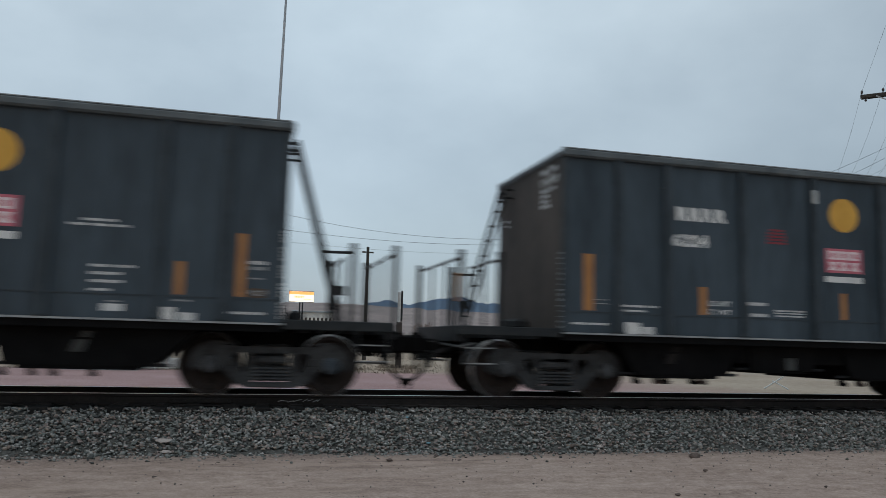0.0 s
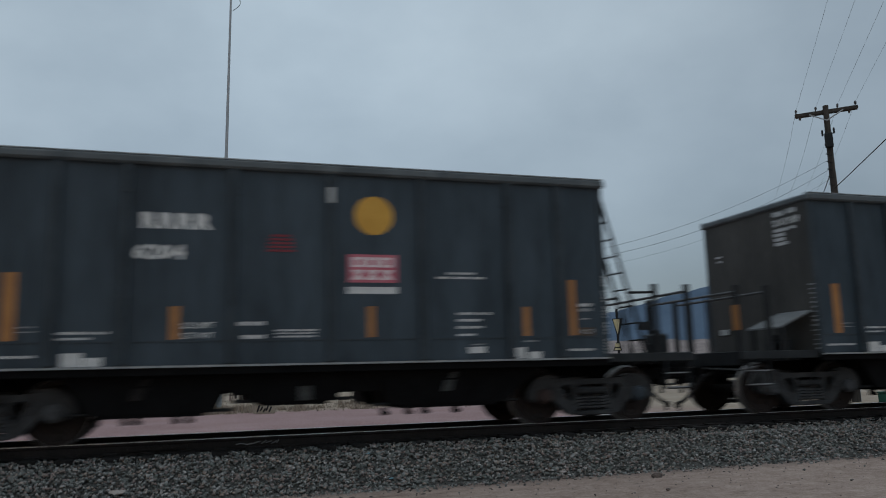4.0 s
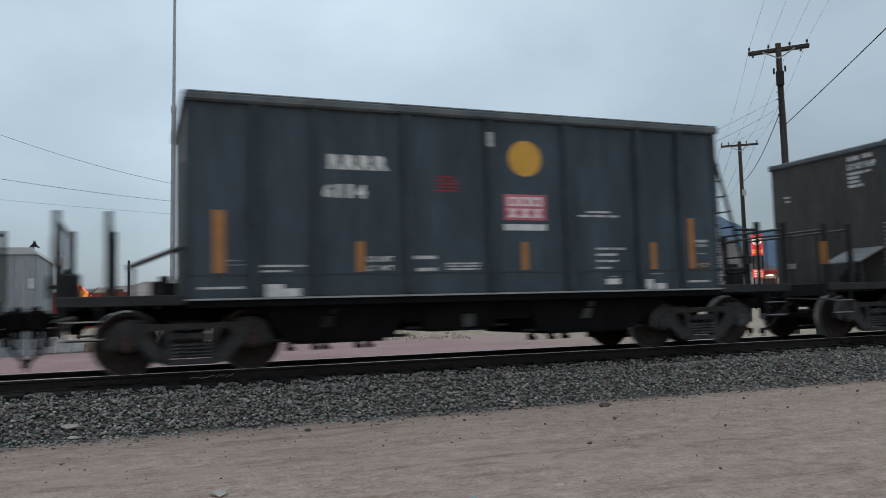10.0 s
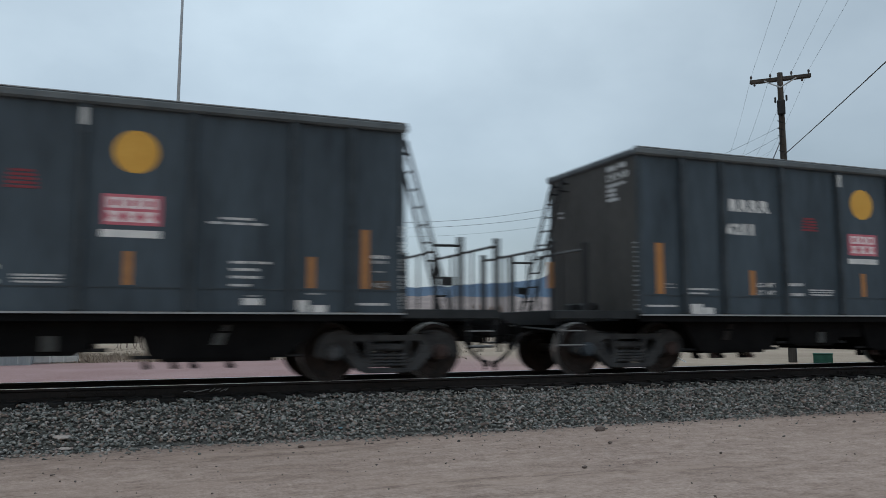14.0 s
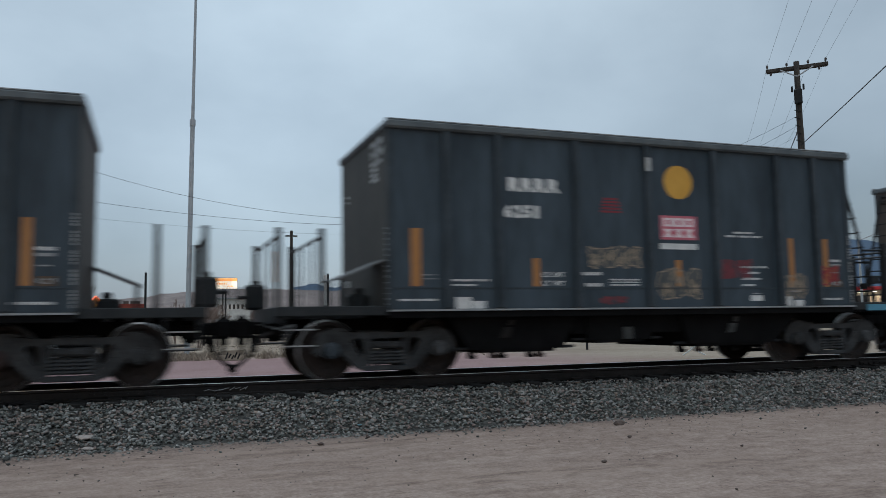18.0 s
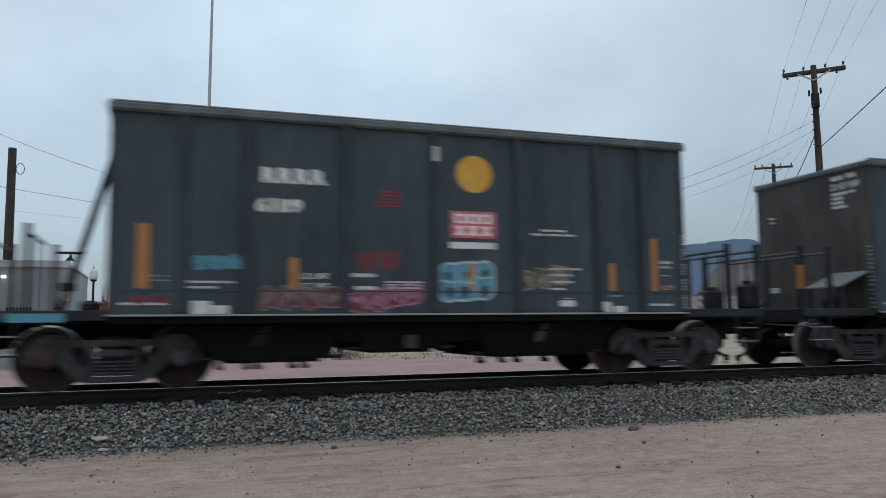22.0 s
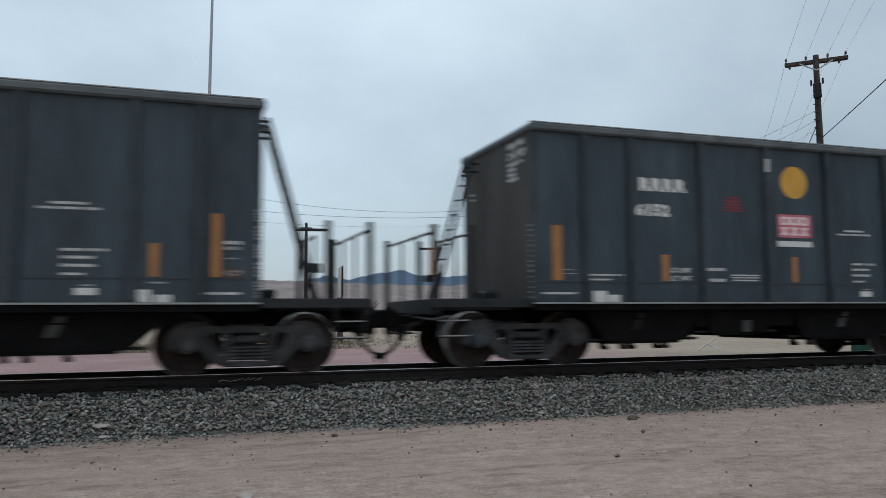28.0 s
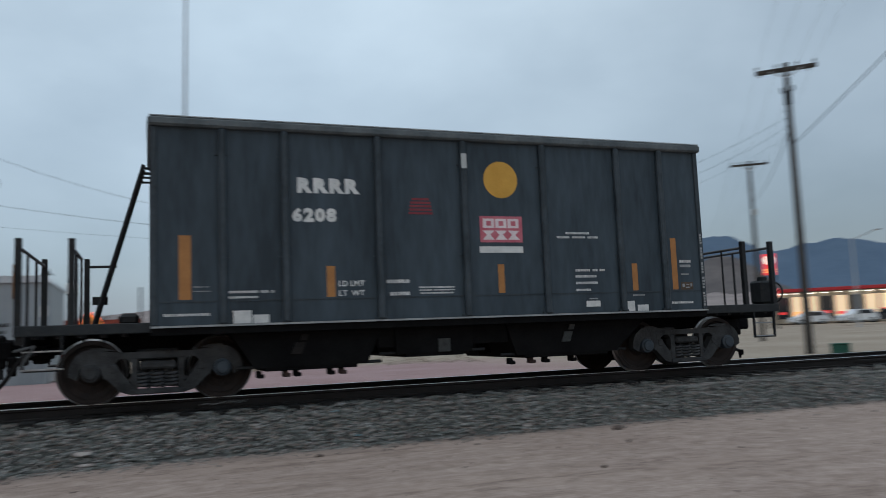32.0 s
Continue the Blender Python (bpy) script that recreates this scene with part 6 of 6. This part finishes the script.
def restaurant():
    r = 100.0
    z0 = rise(0, r) - 0.3
    b = thing("restaurant", "low orange-walled restaurant with a red roof and neon-edged gable", "building", at=polar(-3.6, r, z0))
    k = r * math.pi / 180
    eave, ridge = high(0.95, r) - z0, high(1.74, r) - z0
    gx, ge, peak = 0.66 * k, high(1.45, r) - z0, high(2.10, r) - z0
    part("wall", boxed(-2.3 * k, 3.2 * k, 1.2, 14, 0, eave), REDWALL, b, "dull red painted wall")
    bm = bmesh.new()
    prism(bm, [(-2.4 * k, eave - 0.2), (-2.2 * k, ridge - 0.05), (3.05 * k, ridge), (3.25 * k, eave - 0.2)], 3.2, 10)
    prism(bm, [(-2.4 * k, eave), (3.25 * k, eave), (3.05 * k, ridge - 0.1), (-2.2 * k, ridge - 0.1)], 0.9, 3.15)
    part("roof", bm, ROOFRED, b)
    part("gable", prism(bmesh.new(), [(-gx, eave - 0.3), (-gx, ge), (0, peak), (gx, ge), (gx, eave - 0.3)], -0.5, 2.0), STUCCO, b, "gable wall with its orange lamplight partly in the paint")
    for s in (-1, 1):
        part("gable_roof", prism(bmesh.new(), [(s * (gx + 0.2), ge - 0.02), (s * (gx + 0.2), ge - 0.20), (0, peak + 0.02), (0, peak + 0.2)], -0.9, 2.2), ROOFRED, b)
        part("neon_edge", rod(bmesh.new(), (s * (gx + 0.15), -0.95, ge), (0, -0.95, peak + 0.16), 0.05 if s < 0 else 0.03, seg=6), NEON, b, "glowing orange neon tube along the gable")
    for xa, xb in ((-2.3 * k, -1.7 * k), (1.72 * k, 2.98 * k)):
        part("neon_strip", boxed(xa, xb, 0.80, 0.86, eave - 0.16, eave - 0.03), NEONRED, b, "glowing red neon strip under the eave")
    part("sign_board", boxed(-0.55, 0.6, -0.56, -0.51, ge - 0.45, ge - 0.1, 0.02), CREAM, b, "pale sign board on the gable")
    for x in (1.75 * k, 2.2 * k, 2.5 * k):
        part("chimney", boxed(x - 0.3, x + 0.3, 5, 5.6, ridge - 0.4, ridge + 0.4, 0.03), BRICKDARK, b)
    # floodlights that wash the gable
    for x in (-0.9, 0.9):
        lamp = new("floodlight", bpy.data.lights.new("floodlight", "SPOT"))
        lamp.data.energy, lamp.data.color, lamp.data.spot_size, lamp.data.shadow_soft_size = 110, (1.0, 0.62, 0.25), radians(80), 0.1
        o = Vector(polar(-3.6, r, z0))
        lamp.matrix_world = look(o + Vector((x, -2.6, eave - 0.3)), o + Vector((0, 0, ge + 0.2)))


restaurant()


def billboard():
    r = 150.0
    x, y, _ = polar(4.62, r)
    z0 = rise(x, y)
    b = thing("billboard", "lit roadside billboard with an orange and white face on posts", "billboard", at=(x, y, z0))
    k = r * math.pi / 180
    z1, z2 = high(2.70, r) - z0, high(3.43, r) - z0
    part("frame", boxed(-0.88 * k, 0.88 * k, 0, 0.35, z1 - 0.1, z2 + 0.1, 0.03), BLACK, b)
    part("face", boxed(-0.86 * k, 0.86 * k, -0.02, -0.001, z1, z2), SIGNWHITE, b, "glowing cream face")
    h = z2 - z1
    part("band", boxed(-0.86 * k, 0.86 * k, -0.03, -0.021, z2 - 0.3 * h, z2 - 0.02), SIGNORANGE, b, "glowing orange band")
    bm = bmesh.new()
    for q in range(6):
        box(bm, -0.5 * k + q * 0.3, -0.5 * k + q * 0.3 + 0.2, -0.04, -0.031, z2 - 0.62 * h, z2 - 0.42 * h)
        box(bm, 0.2 * k + q * 0.22, 0.2 * k + q * 0.22 + 0.15, -0.04, -0.031, z2 - 0.82 * h, z2 - 0.70 * h)
    part("letter_bars", bm, SIGNORANGE, b)
    for x_ in (-0.1, 0.1):
        part("post", boxed(x_ * k - 0.12, x_ * k + 0.12, 0.05, 0.3, -0.3, z1 - 0.1), BLACK, b)


billboard()


def warehouse():
    """A long pale building far behind the lot, with a row of small dark windows."""
    r = 170.0
    x, y, _ = polar(5.3, r)
    z0 = rise(x, y)
    b = thing("warehouse", "long low pale warehouse with a row of small windows", "building", at=(x, y, z0), turn=-5)
    k = r * math.pi / 180
    top = high(1.95, r) - z0
    part("wall", boxed(-1.25 * k, 1.6 * k, 0, 16, -0.5, top), CONCRETE, b)
    part("roof", boxed(-1.3 * k, 1.65 * k, -0.3, 16.3, top, top + 0.35, 0.05), SIDING, b)
    for q in range(9):
        xa = -0.95 * k + q * 0.85
        w = part("window", boxed(xa, xa + 0.42, -0.03, -0.003, top - 2.0, top - 1.05), WINDOW, b, "small dark window")
        part("sill", boxed(xa - 0.05, xa + 0.47, -0.10, -0.004, top - 2.1, top - 2.005), CONCRETE, w)


warehouse()


def marker_post():
    r = 44.0
    x, y, _ = polar(11.67, r)
    s = thing("marker_post", "slim white marker post with a black edge", "post", at=(x, y, 0), turn=-11)
    part("base", boxed(-0.16, 0.16, -0.12, 0.12, -0.1, high(1.45, r), 0.02), BARK, s, "brown timber base")
    part("panel", boxed(-0.13, 0.05, -0.05, 0.05, high(1.45, r), high(3.62, r), 0.01), WHITE, s)
    part("edge", boxed(0.054, 0.16, -0.045, 0.055, high(1.5, r), high(3.72, r), 0.01), BLACK, s)


marker_post()


def concrete_blocks():
    rng = random.Random(2)
    for az, r, w, h in ((-8.4, 37.5, 1.5, 0.85), (-7.4, 37.5, 0.9, 0.85), (-5.9, 37.6, 1.4, 0.7), (-4.8, 37.8, 1.0, 0.6), (-3.9, 38.0, 0.8, 0.5)):
        x, y, _ = polar(az, r)
        ob = part("concrete_block", boxed(-w / 2, w / 2, -0.35, 0.35, 0, h, 0.05), CONCRETE)
        ob.matrix_world = pose(x, y, 0, 0, 0, rng.uniform(-6, 6))
        tagged(ob, "pale weathered concrete block on the gravel", "concrete block", "blocks along the lot")
    x, y, _ = polar(5.2, 36.5)
    b = thing("utility_box", "low pale utility box with black scrawls", "utility box", at=(x, y, 0), turn=4)
    part("body", boxed(-0.45, 0.45, -0.3, 0.3, 0, 0.42, 0.02), CREAM, b)
    bm = bmesh.new()
    for q in range(5):
        rod(bm, (-0.34 + q * 0.13, -0.306, 0.08 + 0.05 * (q % 2)), (-0.24 + q * 0.13, -0.306, 0.36 - 0.06 * (q % 3)), 0.034, seg=4)
    part("scrawl", bm, BLACK, b, "black spray-painted scrawl")
    part("lid", boxed(-0.48, 0.48, -0.33, 0.33, 0.42, 0.46, 0.01), CREAM, b)
    x, y, _ = polar(46.8, 34)
    b = thing("cable_cabinet", "dark green steel cable cabinet on the ground", "utility box", at=(x, y, 0), turn=-46.8)
    part("body", boxed(-0.34, 0.34, -0.25, 0.25, 0, 0.40, 0.02), GREENBOX, b)
    part("lid", boxed(-0.36, 0.36, -0.27, 0.27, 0.40, 0.45, 0.015), GREENBOX, b)


concrete_blocks()


def white_frame():
    """Two white poles lying crossed on the ground behind the track."""
    x, y, _ = polar(37.5, 34)
    f = thing("crossed_poles", "two white poles propped crosswise on the bare ground", "poles", at=(x, y, 0), turn=-35)
    part("pole", rod(bmesh.new(), (-0.42, 0, 0.03), (0.30, 0.1, 0.52), 0.028, seg=6), WHITE, f)
    part("pole", rod(bmesh.new(), (0.46, 0.05, 0.03), (-0.12, 0.12, 0.34), 0.028, seg=6), WHITE, f)


white_frame()


def vehicle(name, label, az, r, turn, paint, lights=None):
    x, y, _ = polar(az, r)
    v = thing(name, label, "car", at=(x, y, high(-0.44, r) if r < 130 else rise(x, y)), turn=turn)
    out = [(-2.25, 0.35), (-2.28, 0.85), (-2.1, 1.0), (-1.75, 1.62), (0.35, 1.66), (1.15, 1.08), (2.1, 0.95), (2.28, 0.6), (2.25, 0.35)]
    part("body", prism(bmesh.new(), out, -0.9, 0.9), paint, v)
    part("side_window", prism(bmesh.new(), [(-1.65, 1.08), (-1.45, 1.52), (0.3, 1.55), (0.85, 1.10)], -0.91, 0.91), WINDOW, v)
    for sx in (-1.42, 1.42):
        for sy in (-0.82, 0.82):
            w = part("wheel", lathe(bmesh.new(), [(0.2, -0.1), (0.33, -0.09), (0.34, 0.09), (0.2, 0.1)], "Y", 18, (0, 0, 0)), TYRE, v)
            w.matrix_basis = pose(sx, sy, 0.34)
            part("rim", lathe(bmesh.new(), [(0.05, -0.105), (0.2, -0.102), (0.2, 0.102), (0.05, 0.105)], "Y", 14), GALV, w)
    for sy in (-0.62, 0.62):
        part("tail_lamp", boxed(-2.31, -2.26, sy - 0.16, sy + 0.16, 0.82, 1.0, 0.01), TAIL if lights else DARKRED, v)
        part("head_lamp", boxed(2.24, 2.30, sy - 0.16, sy + 0.16, 0.68, 0.84, 0.01), HEAD if lights == "on" else SIDING, v)


vehicle("parked_car", "white parked sport utility vehicle on the store's lot", 47.9, 108, 170, CARWHITE)
vehicle("parked_car", "dark parked car with red tail lights lit", 49.6, 112, 125, CARDARK, "tail")
vehicle("parked_car", "white parked sport utility vehicle on the store's lot", 45.1, 110, 160, CARWHITE)
vehicle("parked_car", "dark parked car on the store's lot", 51.6, 112, 20, CARDARK)


def store():
    r = 130.0
    c = Vector(polar(49.5, r))
    z0 = high(-0.35, r)
    b = thing("convenience_store", "low cream convenience store with a red fascia and lit windows", "building", at=(c.x, c.y, z0), turn=-49.5 + 4)
    k = r * math.pi / 180
    x0, x1 = -6.6 * k, 7 * k
    top = high(1.93, r) - z0
    part("wall", boxed(x0, x1, 0, 14, 0, top - 0.505), CREAM, b)
    part("fascia", boxed(x0 - 0.1, x1 + 0.1, -0.5, 14.1, top - 0.5, top, 0.04), FASCIA, b, "bright red fascia band")
    part("soffit_strip", boxed(x0, x1, -0.45, -0.05, top - 0.70, top - 0.63), CREAM, b)
    n = 15
    rng = random.Random(6)
    for q in range(n):
        xa = x0 + 0.8 + q * (x1 - x0 - 1.6) / n
        w = (x1 - x0 - 1.6) / n
        lit = q % 5 in (1, 2, 4)
        part("window", boxed(xa + 0.1, xa + w - 0.3, -0.03, -0.004, 0.7, top - 1.25), SHOPLIGHT if lit else WINDOW, b, "shop window lit warm from inside" if lit else "dark shop window")
        part("mullion", boxed(xa + w - 0.24, xa + w - 0.12, -0.06, -0.002, 0.1, top - 0.8), BRICKDARK, b)
        part("awning_light", boxed(xa + 0.4, xa + rng.uniform(0.8, 1.5), -0.42, -0.2, top - 0.80, top - 0.71), HEAD, b, "small lamp under the fascia")
        # Posters: three of the four tones glow by themselves, like small lights
        if q % 3 != 2:
            za = rng.uniform(0.8, 1.5)
            part("window_poster", boxed(xa + 0.3, xa + rng.uniform(0.8, 1.4), -0.045, -0.032, za, za + rng.uniform(0.3, 0.6)), rng.choice((SIGNRED, SIGNWHITE, SIGNORANGE, CREAM)), b)
    sx, sy, _ = polar(42.95, 100)
    zs = rise(sx, sy)
    s = thing("store_sign", "lit red store sign with a white ring on a tall post", "sign", at=(sx, sy, zs), turn=-43)
    k = 100 * math.pi / 180
    za, zb = high(2.95, 100) - zs, high(4.37, 100) - zs
    part("panel", boxed(-0.37 * k, 0.37 * k, 0, 0.3, za, zb, 0.03), SIGNRED, s, "glowing red panel")
    part("ring", lathe(bmesh.new(), [(0.52, -0.02), (0.52, -0.005)], "Y", 28, (0, 0, zb - 0.75)), SIGNWHITE, s, "glowing white disc")
    part("ring_bar", box(boxed(-0.12, 0.02, -0.035, -0.021, zb - 1.05, zb - 0.45), 0.02, 0.28, -0.035, -0.021, zb - 0.82, zb - 0.68), SIGNRED, s)
    part("stripe", box(boxed(-0.6, 0.6, -0.03, -0.004, za + 0.55, za + 0.68), -0.6, 0.6, -0.03, -0.004, za + 0.3, za + 0.43), SIGNORANGE, s)
    part("price_panel", boxed(-0.36 * k, 0.34 * k, 0.02, 0.28, high(1.44, 100) - zs, high(2.04, 100) - zs, 0.02), SIGNRED, s, "glowing red price panel")
    bm = bmesh.new()
    for q in range(3):
        box(bm, -0.45, 0.4, -0.01, 0.015, high(1.52 + q * 0.17, 100) - zs, high(1.60 + q * 0.17, 100) - zs)
    part("price_bars", bm, SIGNWHITE, s)
    for x_ in (-0.5, 0.5):
        part("post", boxed(x_ - 0.1, x_ + 0.1, 0.05, 0.25, -0.3, za), BLACK, s)


store()


def street_light():
    r = 95.0
    x, y, _ = polar(48.0, r)
    z0 = rise(x, y)
    s = thing("street_light", "slim pale street light with a long arm", "street lamp", at=(x, y, z0), turn=-48)
    h = high(4.9, r) - z0
    part("post", rod(bmesh.new(), (0, 0, -0.2), (0, 0, h), 0.16, 0.10, seg=10), GALV, s)
    part("arm", rod(bmesh.new(), (0, 0, h), (2.4, 0, h + 0.9), 0.05, seg=8), GALV, s)
    part("lamp_head", boxed(2.2, 2.9, -0.12, 0.12, h + 0.85, h + 0.98, 0.03), GALV, s)


street_light()


def crossing_sign():
    """Two pale wedges tip to tip on a dark post, each framed in black."""
    r = 42.0
    x, y, _ = polar(30.3, r)
    s = thing("wedge_sign", "pale yellow wedge-shaped sign plates tip to tip on a dark post", "sign", at=(x, y, 0), turn=-30)
    za, zm, zb, zt = high(3.64, r), high(2.38, r), high(1.45, r), high(4.31, r)
    part("post", boxed(-0.06, 0.06, 0.0, 0.10, -0.2, zt, 0.01), BLACK, s)
    part("frame", prism(bmesh.new(), [(-0.24, za), (0.30, za + 0.02), (0.02, zm - 0.12), (-0.03, zm)], -0.03, -0.002), BLACK, s)
    part("upper_plate", prism(bmesh.new(), [(-0.21, za - 0.03), (0.15, za - 0.03), (0.0, zm + 0.10)], -0.045, -0.032), WEDGE, s, "pale yellow wedge plate")
    part("lower_frame", prism(bmesh.new(), [(0.02, zm - 0.05), (-0.28, zb - 0.03), (0.16, zb - 0.03)], -0.06, -0.046), BLACK, s)
    part("lower_plate", boxed(-0.17, 0.05, -0.075, -0.062, zb + 0.15, zb + 0.34, 0.004), WEDGE, s)
    part("lower_bar", boxed(-0.21, 0.09, -0.075, -0.062, zb + 0.0, zb + 0.09, 0.004), WEDGE, s)


crossing_sign()


# ---- motion ----
def train_at(t):
    last = len(TRAIN) - 1
    k = min(max(int(t * 2), 0), last - 1)
    p0, p1, p2, p3 = TRAIN[max(k - 1, 0)], TRAIN[k], TRAIN[k + 1], TRAIN[min(k + 2, last)]
    m1, m2 = (p2 - p0) / (2 if k else 1), (p3 - p1) / (2 if k < last - 1 else 1)
    f = t * 2 - k
    return (2 * f ** 3 - 3 * f ** 2 + 1) * p1 + (f ** 3 - 2 * f ** 2 + f) * m1 + (-2 * f ** 3 + 3 * f ** 2) * p2 + (f ** 3 - f ** 2) * m2


def motions():
    """The train rolls past; every wheel set turns with the way it has gone."""
    times = [k / 15 for k in range(481)]
    turns = [train_at(t) / WHEEL_R for t in times]
    for n, car in CARS.items():
        walk(car, [(t, pose(train_at(t) + n * CAR_L + 3.90, TRACK_Y, RAIL_Z)) for t in [k * 0.5 for k in range(65)]])
        for truck in car.children:
            if truck.name.startswith("truck"):
                for w in truck.children:
                    if w.name.startswith("wheel_set"):
                        x = w.location.x
                        walk(w, [(t, Matrix.Translation((x, 0, WHEEL_R)) @ Matrix.Rotation(a, 4, "Y")) for t, a in zip(times, turns)])


motions()
